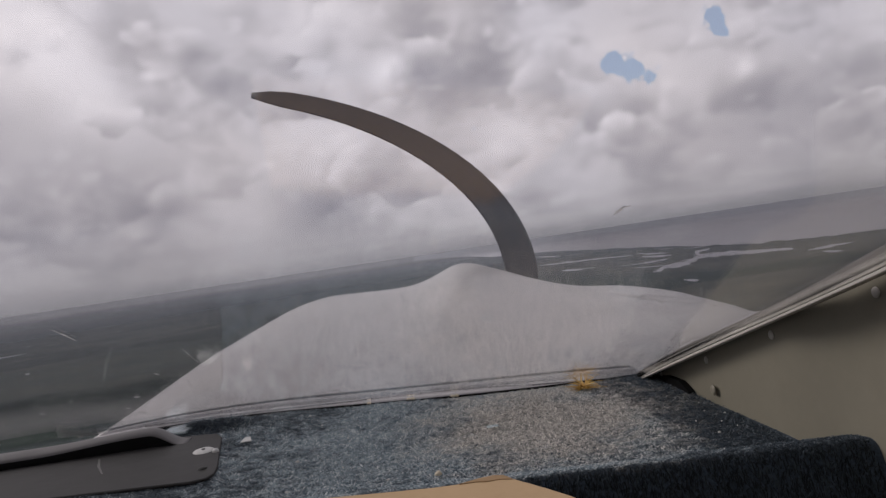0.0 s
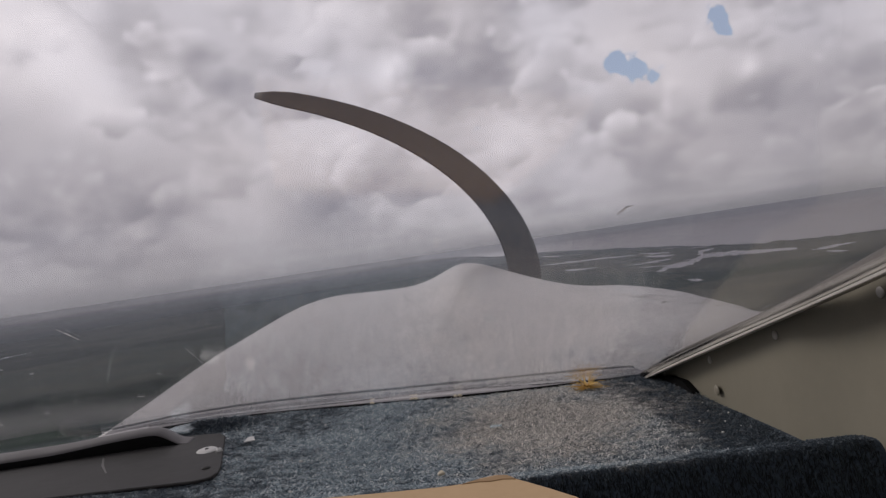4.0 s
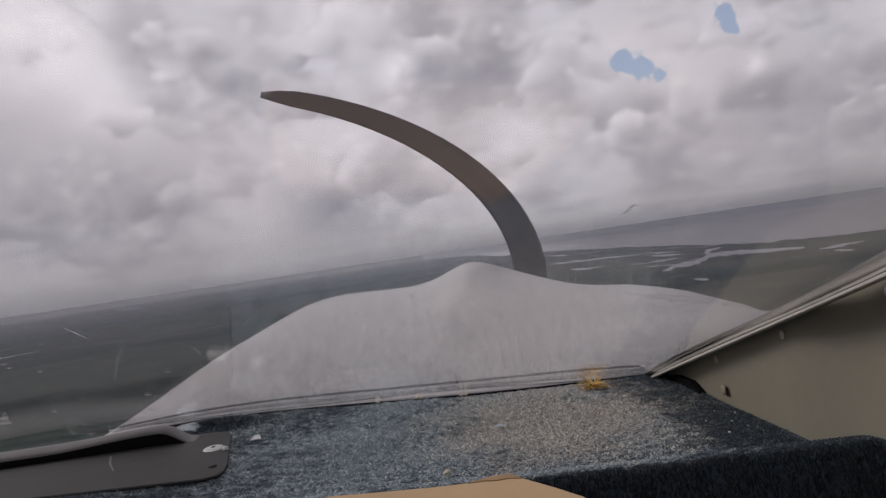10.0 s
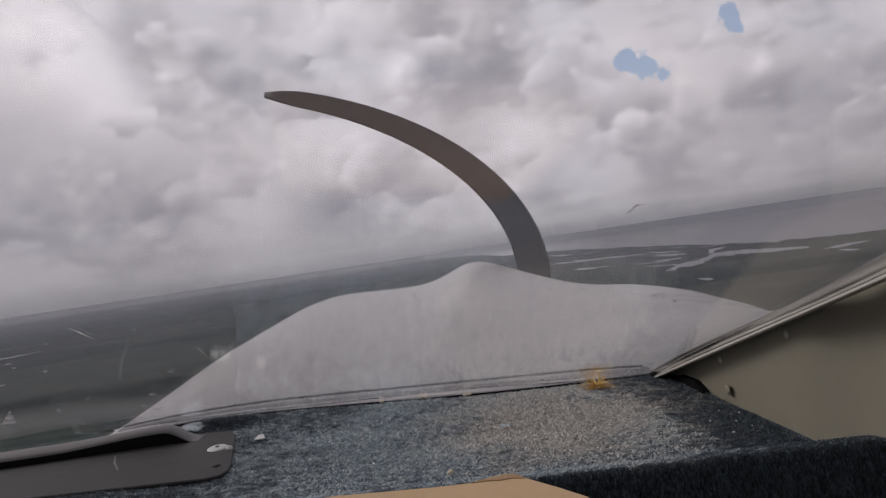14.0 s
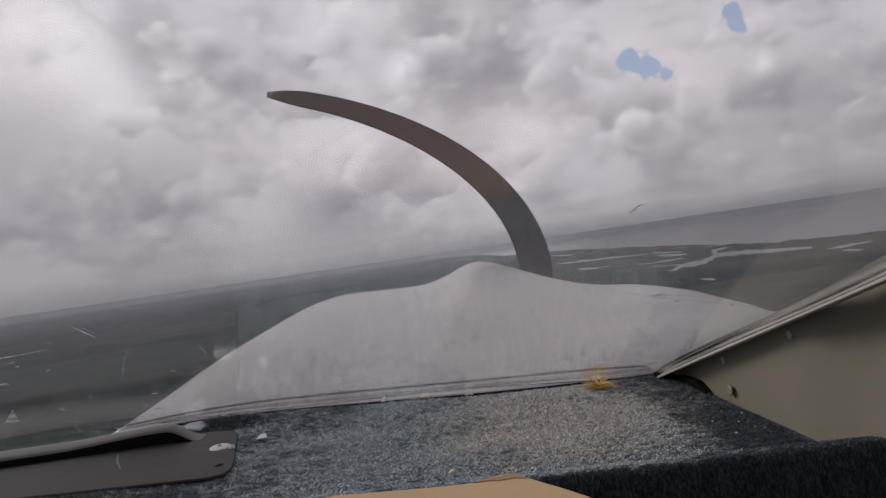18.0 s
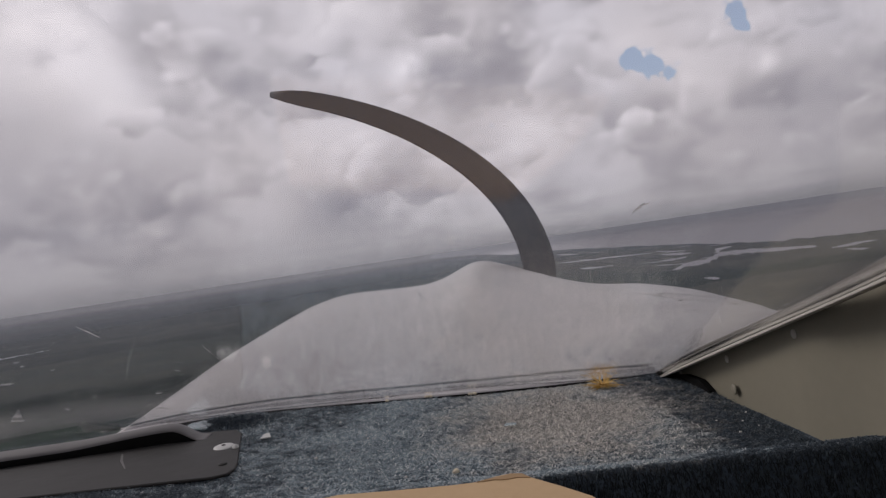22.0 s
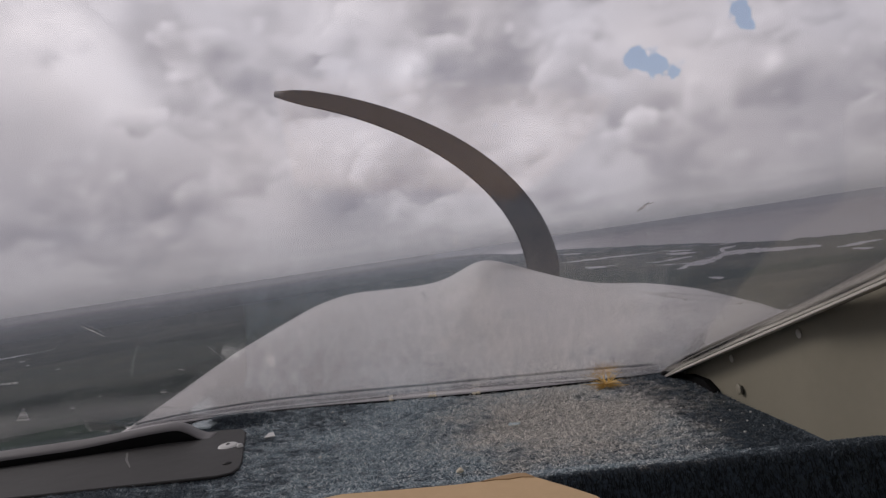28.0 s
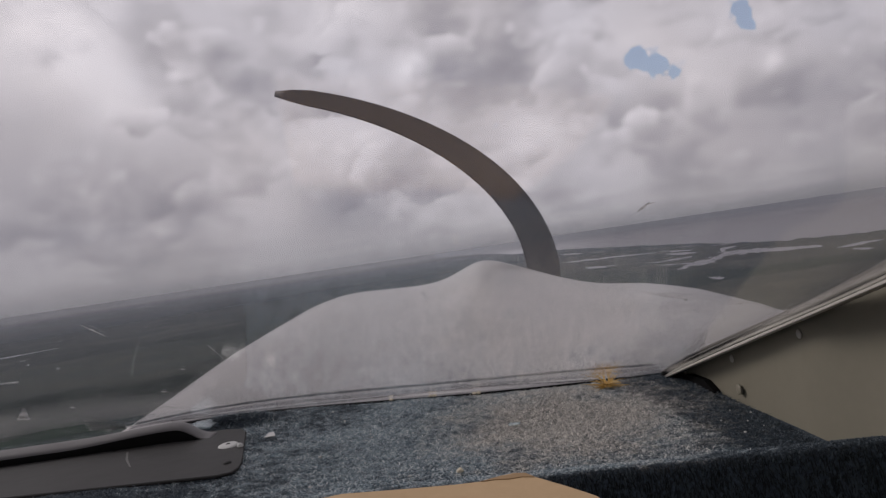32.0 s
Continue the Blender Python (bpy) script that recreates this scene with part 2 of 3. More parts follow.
def build_land(n):
    p = n.add("ShaderNodeAttribute")
    p.attribute_name = "land"
    p = p.outputs["Vector"]                      # kilometres over the land
    wide, mid, fine, crowns = n.noise(p, 0.5, 5, 0.55, 0.4), n.noise(p, 2.6, 6, 0.6, 0.5), n.noise(p, 11.0, 5, 0.7), n.noise(p, 48.0, 3, 0.7)
    close = n.math("EXPONENT", n.math("DIVIDE", n.vec("LENGTH", p), -2.6))
    tree = n.math("ADD", n.math("ADD", n.math("MULTIPLY", fine, 0.6), 0.2), n.math("MULTIPLY", n.math("SUBTRACT", crowns, 0.5), close))
    wood = n.ramp(tree, [(0.38, (0.004, 0.011, 0.006)), (0.5, (0.014, 0.028, 0.018)), (0.62, (0.045, 0.070, 0.044))])
    field = n.ramp(mid, [(0.35, (0.046, 0.072, 0.056)), (0.5, (0.074, 0.090, 0.070)), (0.65, (0.106, 0.112, 0.086))])
    open_land = n.math("MULTIPLY", n.span(wide, 0.46, 0.52), n.span(mid, 0.38, 0.50))
    for x, y, wx, wy in MEADOWS:
        off = n.vec("LENGTH", n.vec("MULTIPLY", n.vec("SUBTRACT", p, (x, y, 0)), (1 / wx, 1 / wy, 0)))
        edge = n.math("ADD", off, n.math("MULTIPLY", n.math("SUBTRACT", mid, 0.5), 1.1))
        open_land = n.math("MAXIMUM", open_land, n.math("SUBTRACT", 1.0, n.span(edge, 0.88, 1.0)))
    # brown tidal marsh along the coast
    marsh = n.ramp(mid, [(0.35, (0.070, 0.074, 0.062)), (0.5, (0.120, 0.112, 0.090)), (0.65, (0.175, 0.158, 0.128))])
    field = n.mix(n.span(n.add("ShaderNodeSeparateXYZ", Vector=p).outputs[0], 0.3, 1.3), field, marsh)
    c = n.mix(n.math("MULTIPLY", open_land, 0.85), wood, field)
    bare = n.span(n.noise(p, 5.5, 6, 0.65, 1.2), 0.70, 0.76)
    c = n.mix(n.math("MULTIPLY", bare, 0.5), c, (0.30, 0.28, 0.24, 1))
    return surface(n, c, 0.95, Specular_IOR_Level=0.03)


def build_water(n):
    p = n.add("ShaderNodeAttribute")
    p.attribute_name = "land"
    ripple = n.noise(p.outputs["Vector"], 6.0, 4)
    tone = n.mix(ripple, (0.28, 0.275, 0.30, 1), (0.35, 0.345, 0.365, 1))
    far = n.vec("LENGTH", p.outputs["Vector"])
    # far water paler: haze painted into its colour
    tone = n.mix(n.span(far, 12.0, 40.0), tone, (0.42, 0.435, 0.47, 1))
    # the open reach ahead is lost in pale haze, put into the water's colour
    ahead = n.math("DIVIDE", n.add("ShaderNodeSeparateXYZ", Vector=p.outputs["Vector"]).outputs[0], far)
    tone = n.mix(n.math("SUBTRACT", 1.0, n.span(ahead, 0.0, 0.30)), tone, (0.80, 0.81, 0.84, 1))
    return surface(n, tone, n.math("ADD", 0.4, n.math("MULTIPLY", ripple, 0.2)), Specular_IOR_Level=0.25)


def build_mist(n):
    p = n.add("ShaderNodeAttribute")
    p.attribute_name = "land"
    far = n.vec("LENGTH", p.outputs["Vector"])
    # haze is painted: cover and paleness of the sheet grow with distance
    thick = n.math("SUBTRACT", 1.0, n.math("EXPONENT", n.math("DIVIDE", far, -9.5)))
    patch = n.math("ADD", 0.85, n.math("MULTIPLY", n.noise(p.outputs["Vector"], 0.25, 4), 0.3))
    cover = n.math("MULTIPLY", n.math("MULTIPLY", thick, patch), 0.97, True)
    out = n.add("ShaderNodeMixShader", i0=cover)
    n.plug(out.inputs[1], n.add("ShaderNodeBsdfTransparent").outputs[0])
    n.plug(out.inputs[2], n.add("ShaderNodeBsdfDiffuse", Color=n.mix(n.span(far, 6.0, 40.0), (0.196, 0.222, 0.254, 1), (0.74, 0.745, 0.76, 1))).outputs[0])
    return out.outputs[0]


def build_blade(n):
    p = place_of(n)
    g = n.noise(p, 30.0, 6, 0.7)
    return surface(n, n.ramp(g, [(0.3, (0.024, 0.022, 0.031)), (0.7, (0.046, 0.042, 0.056))]), 0.5, 0, g, 0.001)


WHITE = material("white_paint", build_white_paint)
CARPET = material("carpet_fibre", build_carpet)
BACKING = material("carpet_backing", build_backing)
GLASS = material("windshield_acrylic", build_windshield)
CHIP = material("clear_plastic", build_plastic_chip)
FILM = material("pale_film", build_film)
FAINT = material("faint_film", lambda n: build_film(n, (0.27, 0.27, 0.265, 1)))
SMUDGE = material("insect_smudge", lambda n: build_film(n, (0.28, 0.26, 0.24, 1)))
LAND = material("land", build_land)
WATER = material("water", build_water)
MIST = material("mist", build_mist)
BLADE = material("propeller_paint", build_blade)
BEIGE = speckled("beige_paint", (0.180, 0.165, 0.125), (0.25, 0.231, 0.175), 0.5, 60, depth=0.0002)
GREY_STRIP = speckled("grey_strip", (0.34, 0.33, 0.325), (0.54, 0.52, 0.51), 0.45, 70)
PALE_STRIP = speckled("pale_strip", (0.40, 0.38, 0.34), (0.58, 0.55, 0.50), 0.5, 110)
EDGE = speckled("dull_edge", (0.15, 0.138, 0.128), (0.30, 0.28, 0.265), 0.8, 90, Specular_IOR_Level=0.15)
HOOD = speckled("grey_hood_plastic", (0.07, 0.066, 0.064), (0.13, 0.124, 0.12), 0.5, 40)
SCUFFED = speckled("scuffed_paint", (0.22, 0.21, 0.205), (0.34, 0.33, 0.32), 0.7, 120)
SEALANT = speckled("dark_sealant", (0.035, 0.033, 0.034), (0.10, 0.095, 0.095), 0.7, 60, depth=0.003)
BLACK = speckled("black_rubber_and_shade", (0.004, 0.004, 0.004), (0.011, 0.011, 0.011), 0.9, 80, Specular_IOR_Level=0.05)
PLASTIC = speckled("dark_grey_plastic", (0.017, 0.017, 0.0165), (0.058, 0.056, 0.053), 0.55, 22, Specular_IOR_Level=0.15)
CARD = speckled("cardboard", (0.46, 0.31, 0.16), (0.60, 0.42, 0.24), 0.85, 130)
TORN = speckled("torn_card", (0.26, 0.165, 0.08), (0.44, 0.29, 0.15), 0.9, 160)
STRAW = speckled("straw", (0.40, 0.23, 0.05), (0.66, 0.45, 0.14), 0.8, 300)
CAP = speckled("white_plastic", (0.42, 0.42, 0.40), (0.58, 0.58, 0.55), 0.4, 200)
CRUMB = speckled("crumb", (0.50, 0.42, 0.28), (0.72, 0.66, 0.52), 0.8, 300)
CABIN = speckled("cabin_lining", (0.05, 0.048, 0.045), (0.09, 0.086, 0.08), 0.8, 40)
PALE_WALL = speckled("pale_wall", (0.55, 0.55, 0.54), (0.75, 0.75, 0.73), 0.7, 2)
STEEL = speckled("dull_screw", (0.30, 0.29, 0.26), (0.42, 0.40, 0.36), 0.4, 200, 0.3)


# ---- mesh helpers ----
def mesh_of(name, verts, faces, mat, smooth=True):
    me = bpy.data.meshes.new(name)
    me.from_pydata([tuple(v) for v in verts], [], faces)
    me.materials.append(mat)
    if smooth:
        me.polygons.foreach_set("use_smooth", [True] * len(me.polygons))
    me.update()
    return me


def part(name, me, parent, label=""):
    ob = new(name, me)
    ob.parent = parent
    return tagged(ob, label)


def bm_mesh(name, bm, mat, smooth=False):
    me = bpy.data.meshes.new(name)
    bmesh.ops.recalc_face_normals(bm, faces=bm.faces)
    bm.to_mesh(me)
    bm.free()
    me.materials.append(mat)
    if smooth:
        me.polygons.foreach_set("use_smooth", [True] * len(me.polygons))
    return me


def grid(name, xs, ys, fn, mat, thick=0.0):
    """A sheet over xs by ys through fn(x, y) -> point; with thick, closed below by that depth along z."""
    a, b = len(xs), len(ys)
    v = [fn(x, y) for y in ys for x in xs]
    f = [(j * a + i, j * a + i + 1, (j + 1) * a + i + 1, (j + 1) * a + i) for j in range(b - 1) for i in range(a - 1)]
    if thick:
        k = len(v)
        v += [(p[0], p[1], p[2] - thick) for p in v]
        f += [tuple(k + i for i in reversed(q)) for q in f]
        rim = [i for i in range(a)] + [j * a + a - 1 for j in range(1, b)] + [(b - 1) * a + i for i in range(a - 2, -1, -1)] + [j * a for j in range(b - 2, 0, -1)]
        f += [(rim[i], rim[i - 1], rim[i - 1] + k, rim[i] + k) for i in range(len(rim))]
    return mesh_of(name, v, f, mat)


def bar(name, path, outline, mat, smooth=False):
    """A profile (side, up) swept along a path; side lies level across the path."""
    v, f, m = [], [], len(outline)
    for i, p in enumerate(path):
        p = Vector(p)
        t = (Vector(path[min(i + 1, len(path) - 1)]) - Vector(path[max(i - 1, 0)])).normalized()
        side = t.cross(Vector((0, 0, 1))).normalized()
        up = side.cross(t)
        v += [p + side * a + up * b for a, b in outline]
    for i in range(len(path) - 1):
        f += [(i * m + j, i * m + (j + 1) % m, (i + 1) * m + (j + 1) % m, (i + 1) * m + j) for j in range(m)]
    f += [tuple(range(m - 1, -1, -1)), tuple((len(path) - 1) * m + j for j in range(m))]
    return mesh_of(name, v, f, mat, smooth)


def slab(name, pts, thick, mat, bevel=0.0005):
    """A flat plate with that outline, standing on z = 0 of its points."""
    bm = bmesh.new()
    face = bm.faces.new([bm.verts.new(p) for p in pts])
    up = bmesh.ops.extrude_face_region(bm, geom=[face])["geom"]
    for e in up:
        if isinstance(e, bmesh.types.BMVert):
            e.co.z += thick
    if bevel:
        bmesh.ops.bevel(bm, geom=list(bm.edges), offset=bevel, segments=1, affect="EDGES")
    return bm_mesh(name, bm, mat)


def dome(name, r, h, mat, rings=5, seg=16):
    """A low dome on the xy plane."""
    v, f = [], []
    for i in range(rings):
        a = i / rings * math.pi / 2
        v += [(r * math.cos(a) * math.cos(j * math.tau / seg), r * math.cos(a) * math.sin(j * math.tau / seg), h * math.sin(a)) for j in range(seg)]
    v.append((0, 0, h))
    for i in range(rings - 1):
        f += [(i * seg + j, i * seg + (j + 1) % seg, (i + 1) * seg + (j + 1) % seg, (i + 1) * seg + j) for j in range(seg)]
    f += [((rings - 1) * seg + j, (rings - 1) * seg + (j + 1) % seg, len(v) - 1) for j in range(seg)]
    f.append(tuple(range(seg - 1, -1, -1)))
    return mesh_of(name, v, f, mat)


def lin(a, b, n):
    return [a + (b - a) * i / (n - 1) for i in range(n)]


def step(v, a, b):
    t = min(1.0, max(0.0, (v - a) / (b - a)))
    return t * t * (3 - 2 * t)


# ---- the land: one sheet out to the horizon ----
def spread(d):
    """How far out the land at d metres lies: true near by, drawn in towards the horizon."""
    return d if d < 1500 else 1500 + 3200 * (1 - math.exp(-(d - 1500) / 3200))


def on_land(x, y, lift=1.0):
    """The place of the land's point x, y (kilometres)."""
    d = math.hypot(x, y) * 1000
    k = spread(d) / d * lift
    return (x * 1000 * k, y * 1000 * k, ALT - ALT * k)


def land_sheet(name, az, dist, mat, lift=1.0, reach=None):
    v, where, f = [], [], []
    a = len(az)
    for d in dist:
        for h in az:
            dd = d if reach is None else reach(h, d)
            x, y = dd * math.sin(radians(h)), dd * math.cos(radians(h))
            v.append(on_land(x, y, lift))
            where.append((x, y, 0.0))
    f = [(j * a + i, j * a + i + 1, (j + 1) * a + i + 1, (j + 1) * a + i) for j in range(len(dist) - 1) for i in range(a - 1)]
    me = mesh_of(name, v, f, mat)
    at = me.attributes.new("land", "FLOAT_VECTOR", "POINT")
    at.data.foreach_set("vector", np.array(where, dtype=np.float32).ravel())
    return me


FAR = [0.02 * (300 / 0.02) ** (i / 139) for i in range(140)]
ROUND = [i * 1.5 for i in range(241)]
ground = tagged(new("ground", land_sheet("ground", ROUND, FAR, LAND)), "dark green wooded plain with olive fields, hazy far off", "ground", kind="structure")
mist = tagged(new("mist", land_sheet("mist", ROUND, [d for d in FAR if d > 0.6], MIST, 0.965)), "thin grey sheet standing in for haze over the far land", "haze", kind="structure")
mist.visible_shadow = False


def shore(az, t):
    a = [(-6, 45), (2.7, 25), (5.8, 14.8), (10.1, 12.6), (14.3, 9.8), (18.3, 8.1), (23.9, 6.1), (27.4, 5.5), (34.9, 5.3), (52, 5.3), (75, 6.5), (100, 9)]
    for (p, q), (r, s) in zip(a, a[1:]):
        if az <= r:
            near = q + (s - q) * (az - p) / (r - p)
            break
    near *= 1 + 0.03 * noise.noise((az * 0.35, 1.7, 0)) + 0.05 * noise.noise((az * 1.3, 4.1, 0))
    return near * (260 / near) ** t


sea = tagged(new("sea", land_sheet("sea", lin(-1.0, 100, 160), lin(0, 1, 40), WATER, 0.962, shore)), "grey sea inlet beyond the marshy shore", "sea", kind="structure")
sea.visible_shadow = False


def pond(name, pts, width, label, lift=0.958):
    """A winding strip of water along points (kilometres), with ragged banks."""
    path = []
    for (x0, y0), (x1, y1) in zip(pts, pts[1:]):
        path += [(x0 + (x1 - x0) * i / 10, y0 + (y1 - y0) * i / 10) for i in range(10)]
    path.append(pts[-1])
    v, where = [], []
    m = len(path)
    for i, (x, y) in enumerate(path):
        x += 0.05 * noise.noise((x * 5, y * 5, 3))
        y += 0.12 * noise.noise((x * 4, y * 4, 9))
        away = Vector((x, y)).normalized()
        w = width * (0.25 + 0.75 * math.sin(math.pi * (i + 0.4) / m)) * (1 + 0.8 * noise.noise((i * 0.45, width * 40, x)))
        for s in (-1, 1):
            q = (x + away.x * w * s, y + away.y * w * s)
            v.append(on_land(*q, lift))
            where.append((*q, 0))
    me = mesh_of(name, v, [(2 * i, 2 * i + 1, 2 * i + 3, 2 * i + 2) for i in range(m - 1)], WATER)
    me.attributes.new("land", "FLOAT_VECTOR", "POINT").data.foreach_set("vector", np.array(where, dtype=np.float32).ravel())
    ob = tagged(new(name, me), label, "water", kind="structure")
    ob.visible_shadow = False
    return ob


pond("river", [(1.285, 3.67), (1.479, 3.838), (1.692, 4.023), (1.914, 4.306), (2.047, 4.273), (2.127, 4.026), (2.238, 3.797)], 0.23, "pale winding tidal creek through dark marsh")
pond("river", [(1.967, 4.617), (2.195, 5.009), (2.315, 5.067)], 0.14, "pale side arm of the tidal creek", 0.9582)
pond("river", [(-3.49, 4.691), (-3.387, 4.724), (-3.252, 4.809), (-3.157, 4.969)], 0.028, "pale straight canal between dark woods", 0.9580)
pond("pond", [(-9.321, 18.549), (-8.991, 18.56), (-7.812, 16.741)], 0.25, "pale distant pond among woods", 0.9581)
POOLS = [([(1.661, 10.02), (1.741, 9.06), (1.823, 8.485)], 0.18), ([(1.183, 6.616), (1.58, 6.282), (1.91, 5.892)], 0.13), ([(1.072, 5.161), (1.126, 4.931), (1.191, 4.777)], 0.10),
         ([(1.847, 5.45), (1.895, 5.185), (1.95, 5.023)], 0.17), ([(2.016, 6.004), (2.03, 5.664), (2.057, 5.397)], 0.12), ([(1.556, 4.561), (1.642, 4.511), (1.765, 4.602)], 0.10),
         ([(2.16, 3.576), (2.294, 3.53), (2.481, 3.567)], 0.085), ([(2.107, 3.344), (2.122, 3.269), (2.144, 3.191)], 0.06), ([(2.013, 4.015), (2.033, 3.936), (2.073, 3.87)], 0.07),
         ([(1.418, 6.646), (1.464, 6.511), (1.501, 6.459)], 0.10), ([(1.188, 2.935), (1.19, 2.874), (1.203, 2.828)], 0.07)]
for i, (pts, wide) in enumerate(POOLS):
    pond("pond", pts, wide, "pale marsh pool near the shore", 0.9575 - i * 0.00012)
for i in range(16):
    y = random.uniform(4.2, 9.0)
    x = y * random.uniform(0.16, 0.50)
    pond("pond", [(x, y), (x + 0.05, y - 0.15), (x + random.uniform(0.08, 0.2), y - 0.2 + random.uniform(-0.1, 0.1))], random.uniform(0.025, 0.06), "narrow pale pool in the marsh", 0.9555 - i * 0.00012)


def far_building(x, y, long, wide, high, turn_by, mat):
    k = on_land(x, y, 0.98)
    s = math.hypot(k[0], k[1]) / (math.hypot(x, y) * 1000)
    base = tagged(new("far_building"), "pale low shed with a shallow roof among trees", "building", "far buildings")
    base.matrix_basis = Matrix.Translation(k) @ pose(0, 0, 0, 0, 0, turn_by) @ Matrix.Scale(s, 4)
    bm = bmesh.new()
    bmesh.ops.create_cube(bm, size=1, matrix=Matrix.Translation((0, 0, high / 2)) @ Matrix.Diagonal((long, wide, high, 1)))
    part("wall", bm_mesh("wall", bm, PALE_WALL), base)
    w, l = wide / 2 + 1, long / 2 + 1
    part("roof", mesh_of("roof", [(-l, -w, high), (l, -w, high), (l, w, high), (-l, w, high), (-l, 0, high + wide * 0.18), (l, 0, high + wide * 0.18)],
                         [(0, 1, 5, 4), (3, 4, 5, 2), (0, 4, 3), (1, 2, 5), (0, 3, 2, 1)], mat, False), base)


PALE_ROOF = speckled("pale_roof", (0.35, 0.35, 0.35), (0.6, 0.6, 0.58), 0.5, 0.2)
far_building(-7.39, 15.2, 330, 150, 14, 10, PALE_ROOF)
far_building(-6.9, 14.6, 170, 90, 12, -8, PALE_ROOF)
far_building(-4.49, 10.37, 150, 80, 10, 5, PALE_ROOF)
far_building(-4.2, 10.0, 110, 60, 9, 0, PALE_ROOF)
far_building(-6.81, 12.7, 210, 60, 9, -5, PALE_ROOF)
far_building(-2.05, 2.85, 150, 14, 5, -22, PALE_ROOF)
far_building(-6.17, 8.81, 160, 60, 8, -10, PALE_ROOF)
for i in range(9):
    y = random.uniform(2.2, 9)
    far_building(-y * random.uniform(0.3, 0.78), y, random.uniform(12, 24) * (1 + y * 0.1), random.uniform(6, 10), 5, random.uniform(-30, 30), PALE_ROOF)

# ---- the airplane ----
airplane = tagged(new("airplane"), "white-nosed light airplane in flight, seen from its cockpit dash", "airplane")
airplane.matrix_basis = PLANE
CARPET_Z = -0.21
SLOPE = 0.40                    # rise of the windshield per metre towards the cabin


def base_y(x):
    """How far ahead the carpet ends at the windshield's retainer."""
    return 0.9013 - 0.0762 * x + 0.302 * x * x + 0.527 * x ** 3 - 1.547 * x ** 4


def seal_y(x):
    """How far ahead the sealant line between retainer and cowling runs."""
    return 0.9658 - 0.0523 * x + 0.1114 * x * x - 0.1142 * x ** 3 - 2.505 * x ** 4


def glass_y(x):
    """How far ahead the lower edge of the glass runs."""
    return 0.905 - 0.28 * max(0.0, -x - 0.28) ** 1.5 - 0.05 * max(0.0, x) ** 2


def nose(x, y):
    """The height of the white cowling."""
    s = x - 0.075 * y
    t = min(1.0, max(0.0, (y - 0.93) / 0.82))
    t = 0.55 * t + 0.45 * step(t, 0, 1)
    top = -0.125 - 0.030 * math.tanh(s / 0.12) + 0.077 * math.exp(-(s / (0.1675 + 0.0525 * math.tanh(s / 0.07))) ** 2)
    top -= 1.2 * max(0.0, -s - 0.36) ** 2 + 0.55 * max(0.0, s - 0.30) ** 2
    z = -0.212 * (1 - t) + top * t
    z -= 0.20 * 0.5 * (s + math.sqrt(s * s + 0.0016)) * math.exp(-(s / 0.26) ** 2) * 4 * t * (1 - t)
    edge = 0.54 + 0.08 * t
    z -= 6.0 * max(0.0, -s - edge) ** 2 + 3.0 * max(0.0, s - 0.60) ** 2
    return z - 2.6 * max(0.0, y - 1.75) ** 2


def cowl(i, y):
    """Across the nose: over the top from side to side, then down both flanks."""
    mid = 0.075 * y
    near = 1 - 0.10 * step(y, 1.7, 2.12)
    if abs(i) <= 1:
        x = mid + 0.68 * i * near
        return (x, y, nose(x, y))
    side = math.copysign(1, i)
    x = mid + 0.68 * side * near
    top, down = nose(x, y), abs(i) - 1
    return (x + side * 0.05 * math.sin(down * math.pi * 0.7), y, top + (-0.62 - top) * down)


part("cowling", grid("cowling", lin(-2, -1.08, 13) + lin(-1, 1, 121) + lin(1.08, 2, 13), lin(0.93, 2.12, 90), cowl, WHITE, 0.006), airplane, "white painted engine cowling with a raised centre")


def scuff(x, y, long, wide, turn_by):
    c, s = math.cos(radians(turn_by)), math.sin(radians(turn_by))
    v = []
    for i in range(7):
        for side in (-1, 1):
            a, b = (i / 6 - 0.5) * long, side * wide * (0.3 + 0.7 * math.sin(math.pi * (i + 0.5) / 7)) * 0.5
            px, py = x + a * c - b * s, y + a * s + b * c
            v.append((px, py, nose(px, py) + (0.0064 if px > 0.5 and py > 1.5 else 0.0006)))
    part("scuff", mesh_of("scuff", v, [(2 * i, 2 * i + 1, 2 * i + 3, 2 * i + 2) for i in range(6)], SCUFFED), airplane, "grey scuff in the white paint")


def cheek(i, j):
    """A raised fairing along the far right of the cowling's top."""
    x = 0.43 + 0.33 * i
    near = 1.71 - 0.17 * min(1.0, i * 2.4) ** 0.8 - 0.09 * i
    y = near + (1.84 - near) * j
    return (x, y, nose(x, y) + 0.0055 * step(j, 0.0, 0.10) * step(i, 0.0, 0.35) * (1 - 0.8 * step(i, 0.8, 1.0)) + 0.0004)


part("cheek_fairing", grid("cheek_fairing", lin(0, 1, 40), lin(0, 0.12, 8) + lin(0.16, 1, 14), cheek, WHITE), airplane, "white raised fairing on the side of the cowling")
scuff(-0.068, 1.60, 0.085, 0.0035, -82)
scuff(-0.056, 1.54, 0.042, 0.003, -72)
scuff(-0.471, 1.015, 0.032, 0.006, -38)
scuff(0.60, 1.545, 0.12, 0.007, -22)
scuff(0.535, 1.573, 0.05, 0.006, 12)
scuff(0.655, 1.512, 0.06, 0.006, -60)
for x, y in ((0.55, 1.5), (0.72, 1.38), (0.66, 1.46)):
    part("cowl_screw", dome("cowl_screw", 0.006, 0.003, STEEL), airplane).matrix_basis = Matrix.Translation((x, y, nose(x, y)))

